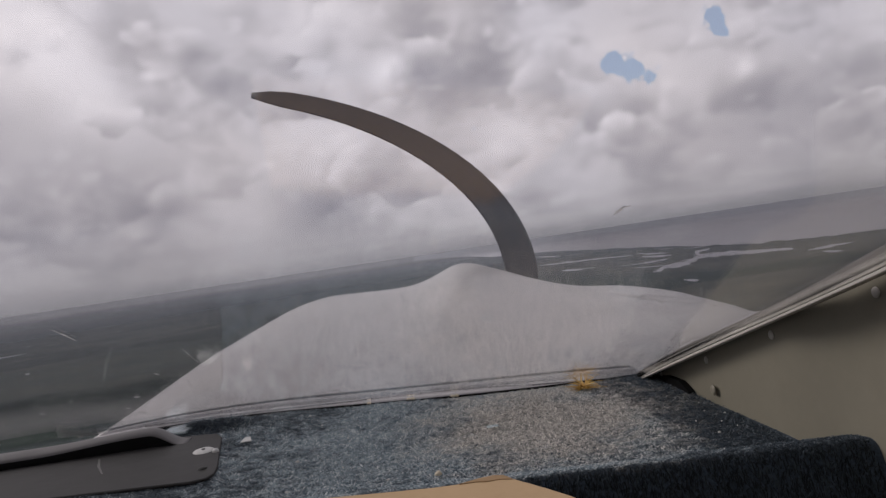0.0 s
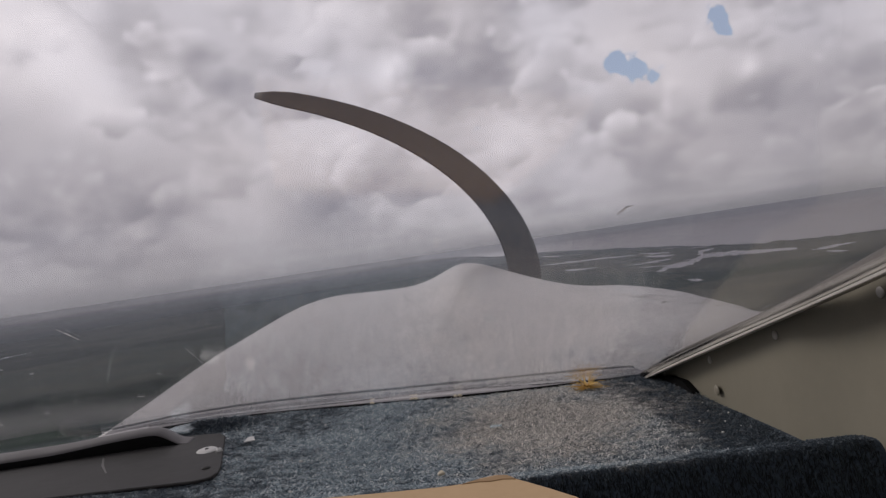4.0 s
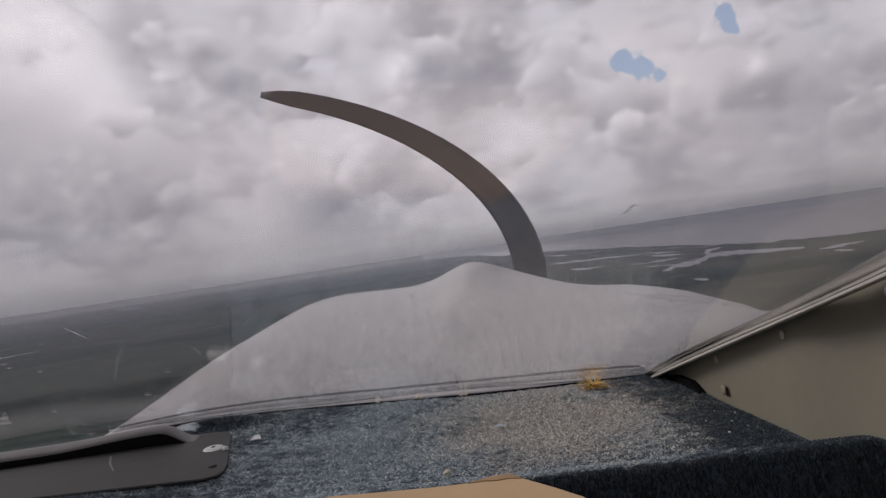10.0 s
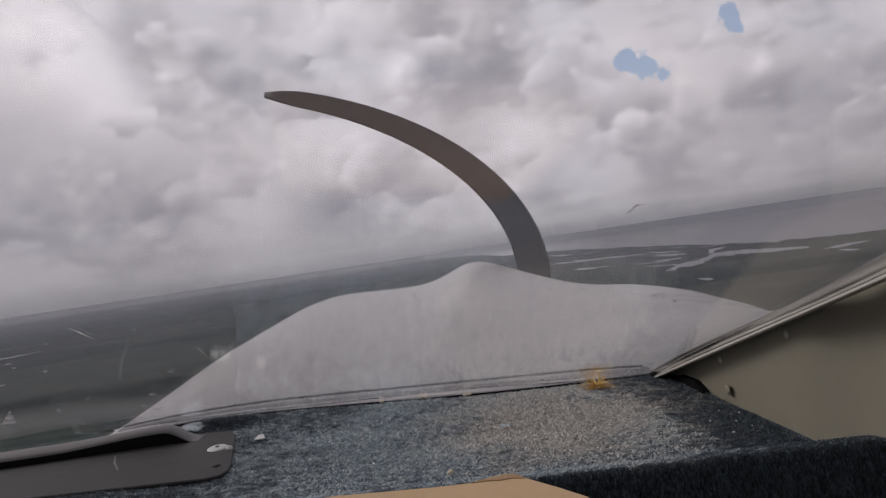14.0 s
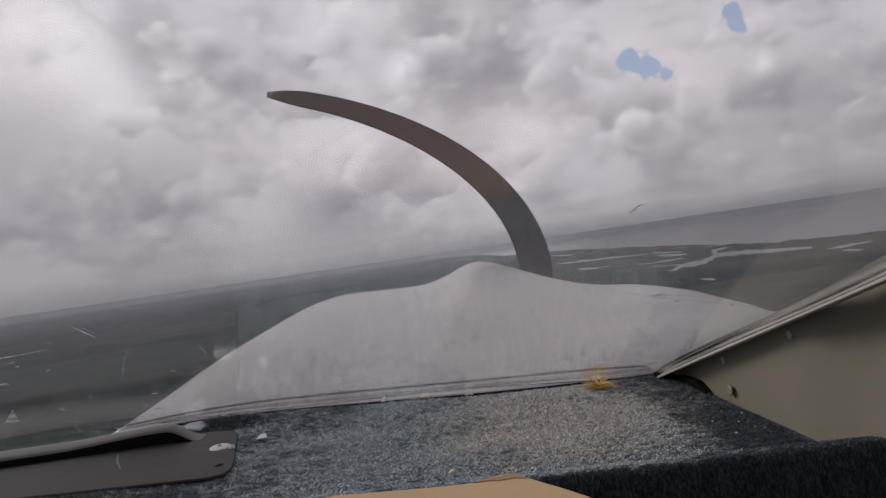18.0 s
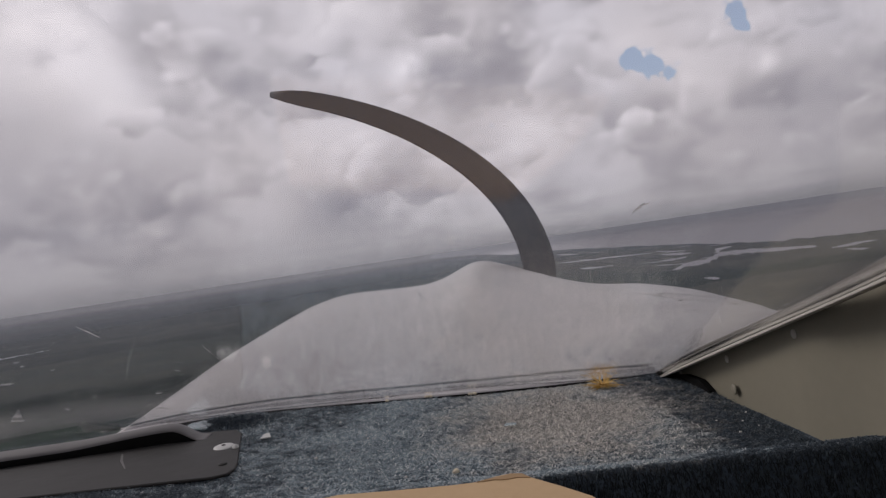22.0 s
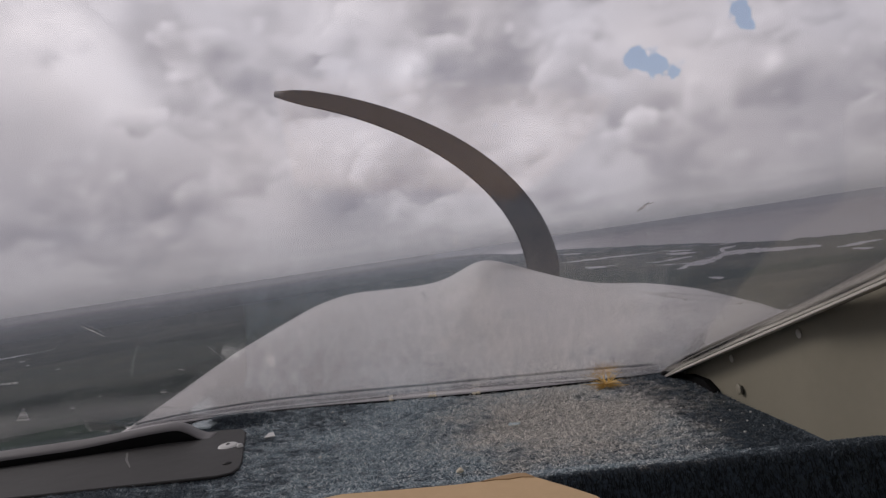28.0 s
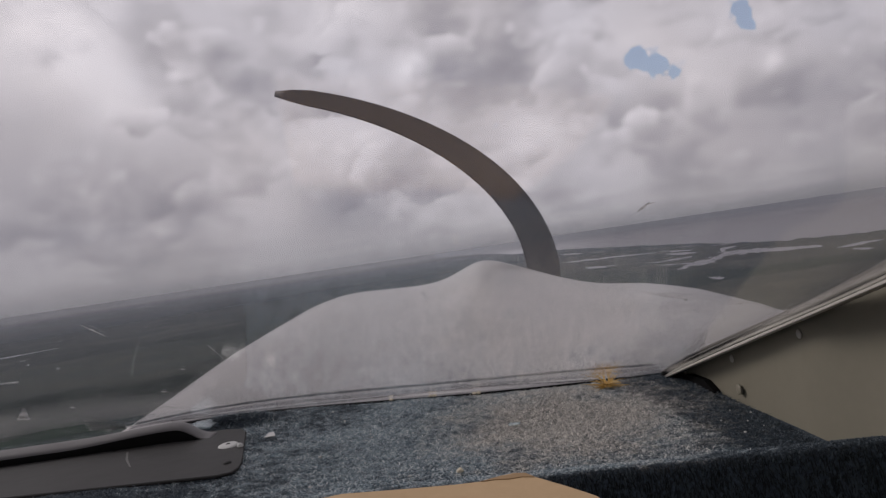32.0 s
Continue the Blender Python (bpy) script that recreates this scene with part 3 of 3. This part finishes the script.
# propeller, at rest
hub = part("propeller", dome("propeller", 0.12, 0.2, WHITE, 7, 24), airplane, "propeller with a white spinner and dark blades")
hub.matrix_basis = Matrix.Translation((0.165, 2.14, -0.32)) @ pose(0, 0, 0, -90)


def blade_mesh(flip):
    """A swept blade, lofted through aerofoil sections along a bent line."""
    p0, p1, p2, p3 = Vector((0.13, 0.02)), Vector((0.30, 0.45)), Vector((-0.17, 0.81)), Vector((-0.70, 0.915))
    v, f, m, k = [], [], 12, 28
    for i in range(k):
        t = i / (k - 1)
        c = p0 * (1 - t) ** 3 + p1 * 3 * t * (1 - t) ** 2 + p2 * 3 * t * t * (1 - t) + p3 * t ** 3
        d = ((p1 - p0) * (1 - t) ** 2 + (p2 - p1) * 2 * t * (1 - t) + (p3 - p2) * t * t).normalized()
        wide = (0.152 - 0.100 * t) * min(1.0, (1 - t) * 14 + 0.15) ** 0.5 * (0.75 + 0.25 * min(1.0, t * 6))
        thick = 0.016 * (1 - 0.75 * t)
        twist = radians(28 - 20 * t)
        for j in range(m):
            a = j * math.tau / m
            across, along = math.cos(a) * wide / 2, math.sin(a) * thick / 2
            q = across * math.cos(twist) - along * math.sin(twist)
            h = across * math.sin(twist) + along * math.cos(twist)
            x, z = c.x + d.y * q, c.y - d.x * q
            v.append((flip * x, -flip * z, h + 0.05))
    for i in range(k - 1):
        f += [(i * m + j, i * m + (j + 1) % m, (i + 1) * m + (j + 1) % m, (i + 1) * m + j) for j in range(m)]
    f += [tuple(range(m)), tuple((k - 1) * m + j for j in range(m))]
    return mesh_of("blade", v, f, BLADE)


for flip in (1, -1):
    part("blade", blade_mesh(flip), hub, "dark grey swept propeller blade")

part("nose_bowl", grid("nose_bowl", lin(-0.62, 0.62, 31), lin(0, 1, 12), lambda x, j: (0.155 + x, 2.115 + 0.05 * math.sin(math.pi * j), -0.62 + (nose(0.155 + x, 2.12) + 0.62) * j), WHITE), airplane, "white front of the cowling behind the propeller")
part("belly", grid("belly", lin(-0.76, 0.80, 9), [-0.97, 0.0, 0.93, 2.12], lambda x, y: (x, y, -1.16 + 0.52 * step(y, 0.3, 1.1)), WHITE, 0.01), airplane, "white belly skin")


def flank(side):
    """The outer skin beside the cabin."""
    x = 0.42 if side > 0 else -0.76
    return grid("fuselage_side", lin(-0.97, 0.95, 24), lin(0, 1, 8),
                lambda y, j: (x + side * 0.03 * math.sin(math.pi * j), y, -1.16 + 0.52 * step(y, 0.3, 1.1) + (0.90 - 0.52 * step(y, 0.3, 1.1) if y < 0.3 or side < 0 else 0.93 - 0.52 * step(y, 0.3, 1.1)) * j), WHITE)


for side in (1, -1):
    part("fuselage_side", flank(side), airplane, "white outer skin beside the cabin")

# windshield, its foot and its seals
RIGHT = lambda y: 0.285 + (0.90 - y) * 0.055
WIND_FOOT = -0.205


def glass(i, j):
    foot = -0.72 + (RIGHT(0.90) + 0.72) * i
    y0 = glass_y(foot) + 0.004
    y = y0 + (0.13 - y0) * j
    x = -0.72 + (RIGHT(y) + 0.004 + 0.72) * i
    return (x, y, WIND_FOOT - 0.006 * step(x, -0.1, 0.25) + (y0 - y) * (SLOPE - 0.042 * step(x, -0.15, 0.29)))


shield = part("windshield", grid("windshield", lin(0, 1, 41), lin(0, 1, 21), glass, GLASS, 0.003), airplane, "dusty clear acrylic windshield with faint reflections")
shield.visible_shadow = False


def glass_mark(x, y, long, wide, turn_by, mat, label, taper=False):
    """A thin mark on the inner face of the glass."""
    c, s = math.cos(radians(turn_by)), math.sin(radians(turn_by))
    v = []
    for i in range(8):
        for side in (-1, 1):
            a, b = (i / 7 - 0.5) * long, side * wide * ((1.05 - i / 7) * 1.6 if taper else (0.25 + 0.75 * math.sin(math.pi * (i + 0.5) / 8)) * (0.7 + 0.6 * random.random())) * 0.5
            px, py = x + a * c - b * s, y + a * s + b * c
            v.append((px, py, WIND_FOOT - 0.006 * step(px, -0.1, 0.25) + (glass_y(px) + 0.004 - py) * (SLOPE - 0.042 * step(px, -0.15, 0.29)) - 0.0045))
    part("glass_mark", mesh_of("glass_mark", v, [(2 * i, 2 * i + 1, 2 * i + 3, 2 * i + 2) for i in range(7)], mat), shield, label)


glass_mark(-0.267, 0.469, 0.030, 0.0015, 91, FILM, "pale streak on the glass")
glass_mark(0.099, 0.313, 0.011, 0.0018, -75, SMUDGE, "dark insect mark on the glass")
glass_mark(0.101, 0.309, 0.005, 0.0012, -40, SMUDGE, "dark insect mark on the glass")
glass_mark(-0.478, 0.689, 0.066, 0.008, -54, FAINT, "pale triangular patch on the glass", True)
glass_mark(-0.213, 0.563, 0.056, 0.0010, -83, FAINT, "thin hair on the glass")
glass_mark(-0.324, 0.692, 0.007, 0.006, 10, FAINT, "pale spot on the glass")
for x, y, long, turn_by in ((-0.430, 0.699, 0.009, 83), (-0.381, 0.669, 0.005, -25), (-0.534, 0.865, 0.008, 3), (-0.265, 0.608, 0.0075, 63), (-0.358, 0.741, 0.008, 77), (-0.300, 0.66, 0.005, 75)):
    glass_mark(x, y, long, 0.0016, turn_by, FILM, "pale speck on the glass")
FOOT = lin(-0.470, 0.29, 70)
RIDGES = [(0.0, -0.002), (0.02, 0.0025), (0.06, 0.0042), (0.30, 0.0040), (0.335, 0.0004), (0.40, 0.0004), (0.44, 0.0066), (0.52, 0.0068), (0.96, 0.0050), (1.0, 0.001)]
part("windshield_retainer", grid("windshield_retainer", FOOT, RIDGES, lambda x, r: (x, base_y(x) + (max(seal_y(x), base_y(x) + 0.012) - base_y(x)) * r[0], CARPET_Z + r[1]), GREY_STRIP, 0.006), airplane, "grey metal retainer with a ridge along the windshield's foot")
part("seal", bar("seal", [(x, max(seal_y(x), base_y(x) + 0.012) + 0.006 + 0.002 * noise.noise((x * 40, 0, 0)), CARPET_Z + 0.003) for x in FOOT], [(0.009, -0.004), (0.009, 0.001), (0.004, 0.0032), (-0.008, 0.0022), (-0.013, -0.004)], SEALANT, True), airplane, "dark crumbling sealant line")
part("seal", bar("seal", [(x, base_y(x) - 0.003, CARPET_Z + 0.0005) for x in FOOT if x > -0.42], [(0.0026, -0.001), (0.002, 0.0014), (-0.002, 0.0014), (-0.0026, -0.001)], BLACK, True), airplane, "thin black gap along the carpet")

# right-hand side: pillar strips and beige panel
PILLAR_LINES = {"band": (-0.5713, 1.1485, -1.1081, 0.28),
                "band_foot": (-0.5349, 1.0095, -0.9621, 0.2298),
                "outer": (-0.4468, 0.8298, -0.8524, 0.2065),
                "outer_foot": (-0.2518, 0.4681, -0.636, 0.1615),
                "inner": (-0.1852, 0.344, -0.5622, 0.1466),
                "inner_foot": (-0.0059, 0.0072, -0.357, 0.1031)}


def line_z(key, y):
    """The height of one of the pillar's lines, straight behind the dash's edge."""
    a, b, c, d = PILLAR_LINES[key]
    k = max(y, 0.44)
    return a * k ** 3 + b * k * k + c * k + d - 0.37 * (y - k)


def strip(name, top, foot, out, deep, mat, label, y0=0.898):
    """A strip between two of the pillar's lines; out: how far outboard its face lies, deep: its depth."""
    v, f = [], []
    ys = lin(y0, 0.42, 40) + lin(0.38, -0.1, 8)
    for y in ys:
        a, b = line_z(top, y), line_z(foot, y)
        r = min(0.0009, abs(a - b) * 0.2)
        x = RIGHT(y) + out
        v += [(x + r, y, b), (x, y, b + r), (x, y, a - r), (x + r, y, a), (x + deep, y, a), (x + deep, y, b)]
    for i in range(len(ys) - 1):
        f += [(6 * i + j, 6 * i + (j + 1) % 6, 6 * i + 6 + (j + 1) % 6, 6 * i + 6 + j) for j in range(6)]
    f += [tuple(range(5, -1, -1)), tuple(6 * (len(ys) - 1) + j for j in range(6))]
    part(name, mesh_of(name, v, f, mat, False), airplane, label)


strip("pillar_trim", "inner", "inner_foot", -0.001, 0.006, PALE_STRIP, "pale trim strip up the pillar")
strip("pillar_gap", "outer_foot", "inner", 0.0008, 0.014, BLACK, "dark joint between trim strips")
strip("pillar_trim", "outer", "outer_foot", 0.0, 0.018, PALE_STRIP, "pale trim strip up the pillar")
strip("pillar_gap", "band_foot", "outer", -0.0018, 0.016, BLACK, "black rubber joint at the glass")
strip("pillar_edge", "band", "band_foot", 0.003, 0.020, EDGE, "grey metal edge outside the glass", 0.93)


def side_x(y):
    return 0.308 + (0.856 - y) * 0.05 + 0.018 * step(0.58 - y, 0.0, 0.06)


def side_wall(i, j):
    y = 0.96 - 1.9 * i
    k = side_x(y) / RIGHT(y)
    edge = line_z("inner", min(max(y / k, -0.1), 0.9)) * (k if y > 0.3 else 1.0) + 0.002
    top = edge if y > 0.1 else edge + 0.05 + max(0.0, -0.16 - y) * 0.36
    x = side_x(y) + 0.006 * math.sin(math.pi * j)
    return (x, y, -0.32 + (top + 0.32) * j)


part("side_panel", grid("side_panel", lin(0, 1, 60), lin(0, 1, 14), side_wall, BEIGE), airplane, "beige painted side panel under the pillar")
# black slab stands in for the shade in the corner under the pillar
WEDGE = [(0.902, -0.222), (0.772, -0.222), (0.776, -0.208), (0.80, -0.199), (0.84, -0.200), (0.902, -0.212)]
wedge = mesh_of("shade_wedge", [(side_x(y) - 0.0045, y, z) for y, z in WEDGE] + [(side_x(y) + 0.004, y, z) for y, z in WEDGE],
                [tuple(range(6)), tuple(range(11, 5, -1))] + [(i, i + 6, (i + 1) % 6 + 6, (i + 1) % 6) for i in range(6)], BLACK, False)
part("shade_wedge", wedge, airplane, "flat black wedge in place of the corner's shade under the pillar")
SCREW = dome("panel_screw", 0.0062, 0.0020, BEIGE)
SMALL_SCREW = dome("panel_screw", 0.0046, 0.0016, PALE_STRIP)
for y, z in ((0.7233, -0.1948), (0.7328, -0.1613), (0.597, -0.1146), (0.867, -0.205), (0.482, -0.0685)):
    sc = part("panel_screw", SCREW if y == 0.7233 else SMALL_SCREW, airplane, "dome-headed screw")
    sc.matrix_basis = Matrix.Translation((side_x(y) + 0.001, y, z)) @ pose(0, 0, 0, 0, -90)


# carpeted dash: flat top, a raised padded edge, then down to the panel
CREST_Y, CREST_Z = 0.512, -0.189


def dash_z(x, y):
    """The carpet's backing: level, up to a rounded rim, then steeply down to the panel."""
    z = CARPET_Z + 0.0025 * noise.noise((x * 9, y * 9, 0))
    if y < CREST_Y:
        d = CREST_Y - y
        return CREST_Z - (0.012 - math.sqrt(0.012 ** 2 - min(d, 0.011) ** 2)) - max(0.0, d - 0.011) * 2.3
    z += 0.012 * math.exp(-((y - 0.874) / 0.016) ** 2) * step(-x, 0.255, 0.275) * (1 - step(-x, 0.34, 0.36))
    return z + (CREST_Z - z) * (1 - step(y, CREST_Y, 0.575))


DASH_ROWS = lin(0.40, 0.495, 12) + lin(0.4965, 0.58, 40) + lin(0.59, 0.93, 30)
dash = part("dash", grid("dash", lin(-0.715, 0.372, 92), DASH_ROWS, lambda x, y: (x, min(y, base_y(x)), dash_z(x, y) - 0.002), BACKING, 0.02), airplane, "dash top covered in blue-grey carpet")


def on_cover(x, y):
    return x < -0.248 - (y - 0.67) * 0.27 and 0.657 < y < 0.835


def carpet():
    rng = np.random.default_rng(4)
    count = 280000
    x = rng.uniform(-0.62, 0.37, count)
    y = np.where(rng.uniform(0, 1, count) < 0.2, rng.uniform(0.465, 0.53, count), rng.uniform(0.52, 0.93, count))
    v, f = [], []
    turns, longs = rng.uniform(0, math.tau, count), rng.uniform(0.004, 0.0100, count)
    leans, wides = rng.uniform(0.05, 0.5, count), rng.uniform(0.00026, 0.00056, count)
    for a, b, t, l, q, w in zip(x.tolist(), y.tolist(), turns.tolist(), longs.tolist(), leans.tolist(), wides.tolist()):
        if a > side_x(b) or b > base_y(a) - 0.003 or on_cover(a, b):
            continue
        z = dash_z(a, b) - 0.0015
        l *= 0.42 + 0.58 * step(b, 0.50, 0.75)
        c, s = math.cos(t), math.sin(t)
        h = l * q * 0.75
        fall = 2.0 * step(CREST_Y - b, 0.004, 0.012) * s * l
        k = len(v)
        v += [(a - s * w, b + c * w, z), (a + s * w, b - c * w, z),
              (a + c * l * 0.5 - s * w, b + s * l * 0.5 + c * w - h * 0.4 * (fall != 0), z + h + fall * 0.5), (a + c * l * 0.5 + s * w, b + s * l * 0.5 - c * w - h * 0.4 * (fall != 0), z + h + fall * 0.5),
              (a + c * l, b + s * l, z + h * 0.8 + fall)]
        f += [(k, k + 1, k + 3, k + 2), (k + 2, k + 3, k + 4)]
    return mesh_of("carpet_nap", v, f, CARPET, False)


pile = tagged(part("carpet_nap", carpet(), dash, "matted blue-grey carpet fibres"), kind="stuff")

# defroster cover on the dash
COVER = [(-0.715, 0.648), (-0.260, 0.650), (-0.247, 0.656), (-0.243, 0.668), (-0.246, 0.690), (-0.273, 0.786), (-0.281, 0.815), (-0.292, 0.832), (-0.312, 0.836), (-0.715, 0.836)]
cover = part("vent_cover", slab("vent_cover", [(x, y, CARPET_Z - 0.001) for x, y in COVER], 0.0035, PLASTIC, 0.001), airplane, "dark grey plastic defroster cover with a slot")
PLATE_Z = CARPET_Z + 0.0025


def slot_y(x):
    return 0.800 - 0.17 * max(0.0, -x - 0.37)


def slot_top(x):
    return PLATE_Z + 0.0145 * step(-x, 0.333, 0.366) ** 0.7 * (1 - 0.45 * step(-x, 0.375, 0.50))


def lip(i, j):
    """The hood over the slot: starts at the slot's upper edge and rolls ahead to the glass."""
    x = -0.322 - 0.393 * i
    z0 = slot_top(x)
    return (x, slot_y(x) + 0.066 * j * (0.35 + 0.65 * step(-x, 0.322, 0.38)), z0 + (PLATE_Z + 0.001 - z0) * j ** 1.6 + 0.0075 * math.sin(math.pi * j ** 0.7) * step(-x, 0.322, 0.375))


part("hood", grid("hood", lin(0, 1, 90), lin(0, 1, 16), lip, HOOD, 0.0008), cover, "rolled grey lip over the air slot")
part("slot", grid("slot", lin(-0.334, -0.715, 90), [0, 0.5, 1], lambda x, j: (x, slot_y(x) - 0.0015 - 0.0012 * math.sin(math.pi * j), PLATE_Z + (slot_top(x) - PLATE_Z) * j), BLACK), cover, "black air slot")
part("cover_screw", dome("cover_screw", 0.005, 0.002, PLASTIC), cover).matrix_basis = Matrix.Translation((-0.262, 0.689, PLATE_Z))
scratch = [(-0.4150, 0.772, 0), (-0.4010, 0.742, 0), (-0.3800, 0.710, 0), (-0.3788, 0.7105, 0), (-0.3985, 0.743, 0), (-0.4130, 0.773, 0)]
part("cover_scratch", slab("cover_scratch", scratch, 0.0003, HOOD, 0), cover, "pale curved scratch").matrix_basis = Matrix.Translation((0, 0, PLATE_Z))

# the rest of the cabin, unseen, closed round the lens to shade the dash
cabin = tagged(new("cabin_lining"), "unseen plain grey-beige cabin lining that shades the dash", "cabin", kind="structure")
cabin.matrix_basis = PLANE
bm = bmesh.new()
for size, at in (((1.16, 0.03, 1.55), (-0.17, -0.94, -0.36)), ((1.16, 1.26, 0.03), (-0.17, -0.30, -1.12)), ((1.06, 0.03, 0.75), (-0.19, 0.33, -0.72))):
    bmesh.ops.create_cube(bm, size=1, matrix=Matrix.Translation(at) @ Matrix.Diagonal((*size, 1)))
part("back_wall", bm_mesh("back_wall", bm, CABIN), cabin)
part("roof_lining", grid("roof_lining", [-0.76, -0.3, 0.0, 0.42], [0.128, -0.16, -0.5, -0.96], lambda x, y: (x, y, 0.114 + (0.13 - y) * 0.36), CABIN, 0.02), cabin)
part("left_panel", grid("left_panel", [-0.96, -0.5, 0.0, 0.4, 0.9], [0, 0.5, 1], lambda y, j: (-0.73, y, -1.1 + 0.86 * j), CABIN), cabin)
pane = part("side_window", grid("side_window", [-0.9, -0.3, 0.2, 0.85], [0, 1], lambda y, j: (-0.735, y, -0.245 + (0.245 + WIND_FOOT + (0.88 - y) * 0.36) * j), GLASS), airplane, "clear side window")
pane.visible_shadow = False

# ---- loose things on the dash ----
def rest(name, me, x, y, z, label, category, turn_by=0.0, tilt=0.0):
    ob = tagged(new(name, me), label, category)
    ob.matrix_basis = PLANE @ Matrix.Translation((x, y, z)) @ pose(0, 0, 0, tilt, 0, turn_by)
    return ob


# cardboard lying over the padded edge, nearest the lens
cardboard = rest("cardboard", slab("cardboard", [(-0.15, -0.020, 0), (-0.102, -0.006, 0), (-0.057, -0.009, 0), (-0.012, -0.011, 0), (0.008, -0.010, 0), (0.024, -0.002, 0), (0.036, 0.001, 0), (0.043, -0.001, 0), (0.050, -0.011, 0), (0.072, -0.038, 0), (0.088, -0.060, 0), (0.11, -0.12, 0), (-0.15, -0.13, 0)], 0.004, CARD, 0.0008),
     0.0, 0.507, -0.1885, "torn tan corrugated cardboard on the carpet edge", "cardboard")


torn = [(0.008, -0.012, 0), (0.020, -0.0065, 0), (0.030, -0.0045, 0), (0.037, -0.002, 0), (0.044, -0.0035, 0), (0.050, -0.014, 0), (0.040, -0.011, 0), (0.030, -0.013, 0), (0.021, -0.011, 0)]
part("torn_ply", slab("torn_ply", torn, 0.0008, TORN, 0.0), cardboard, "darker torn inner ply").matrix_basis = Matrix.Translation((0, 0, 0.0039))


def straw_tuft():
    rng = random.Random(5)
    v, f = [], []
    for i in range(58):
        a, l = rng.uniform(0, math.tau), rng.uniform(0.013, 0.033)
        rise, w = rng.choice((0.05, 0.2, 0.5, 0.9, 1.4)), rng.uniform(0.0006, 0.0017)
        c, s = math.cos(a), math.sin(a)
        bend, curl = rng.uniform(0.3, 0.95), rng.uniform(-0.5, 0.5)
        k = len(v)
        for j in range(6):
            t = j / 5
            r, h = l * t, max(0.0004, l * rise * (t - bend * t * t))
            ww = w * (1.1 - t)
            x, y = c * r - s * curl * l * t * t, s * r + c * curl * l * t * t
            v += [(x - s * ww, y + c * ww, h), (x + s * ww, y - c * ww, h), (x, y, h + ww)]
        for j in range(5):
            b = k + 3 * j
            f += [(b + m, b + (m + 1) % 3, b + 3 + (m + 1) % 3, b + 3 + m) for m in range(3)]
    return mesh_of("straw_tuft", v, f, STRAW, False)


rest("straw_tuft", straw_tuft(), 0.197, 0.858, CARPET_Z + 0.0015, "tuft of dry yellow straw at the windshield's foot", "dried grass")

cap = tagged(new("cap"), "loose white plastic button lying on the vent cover", "button")
cap.matrix_basis = PLANE @ Matrix.Translation((-0.284, 0.756, PLATE_Z)) @ pose(0, 0, 0, 4, 0, 0)
part("rim", dome("rim", 0.0122, 0.0026, CAP, 4, 24), cap)
part("boss", dome("boss", 0.0036, 0.0036, SEALANT, 4, 16), cap, "dark recessed centre")
nub = part("nub", dome("nub", 0.0042, 0.005, CAP, 4, 10), cap)
nub.matrix_basis = Matrix.Translation((0.0170, -0.008, 0.0)) @ pose(0, 0, 0, 0, 0, 0)
rest("plastic_shard", slab("plastic_shard", [(-0.022, -0.006, 0), (0.012, -0.014, 0), (0.020, 0.002, 0), (0.004, 0.016, 0), (-0.014, 0.010, 0)], 0.003, CHIP, 0.0006), -0.354, 0.863, CARPET_Z + 0.004, "clear plastic shard by the windshield's foot", "plastic shard", 0, 8)
rest("plastic_chip", slab("plastic_chip", [(-0.004, -0.010, 0), (0.009, -0.007, 0), (0.002, 0.012, 0), (-0.004, 0.010, 0)], 0.0012, CAP, 0.0003), -0.241, 0.781, CARPET_Z + 0.003, "pale triangular plastic chip on the carpet", "plastic chip")
rest("plastic_chip", slab("plastic_chip", [(-0.007, -0.004, 0), (0.007, -0.003, 0), (0.008, 0.004, 0), (-0.005, 0.006, 0)], 0.001, CHIP, 0.0003), 0.056, 0.72, CARPET_Z + 0.003, "clear plastic flake on the carpet", "plastic chip")


def crumb(x, y, r, mat, label):
    bm = bmesh.new()
    bmesh.ops.create_icosphere(bm, subdivisions=2, radius=r)
    for q in bm.verts:
        q.co *= 1 + 0.5 * noise.noise(q.co * 220 + Vector((x * 90, y * 90, 0)))
        q.co.z = max(q.co.z * 0.7, -r * 0.4)
    rest("crumb", bm_mesh("crumb", bm, mat, True), x, y, dash_z(x, y) + r * 0.5 + 0.001, label, "crumb")["group"] = label


crumb(-0.009, 0.588, 0.0034, CRUMB, "pale crumb on the carpet")
for x, y, r in ((-0.101, 0.906, 0.0030), (-0.044, 0.900, 0.0026), (-0.038, 0.900, 0.0030), (0.018, 0.896, 0.0028), (0.025, 0.896, 0.0032)):
    crumb(x, y, r, CRUMB, "beige bit of foam at the windshield strip")
rng_c = random.Random(11)
for i in range(26):
    x, y = rng_c.uniform(-0.2, 0.3), rng_c.uniform(0.57, 0.88)
    crumb(x, y, rng_c.uniform(0.0008, 0.0018), CAP, "tiny white fleck in the carpet")
for i in range(12):
    x, y = rng_c.uniform(0.20, 0.31), rng_c.uniform(0.60, 0.76)
    crumb(x, y, rng_c.uniform(0.0006, 0.0013), CAP, "tiny white fleck in the carpet")
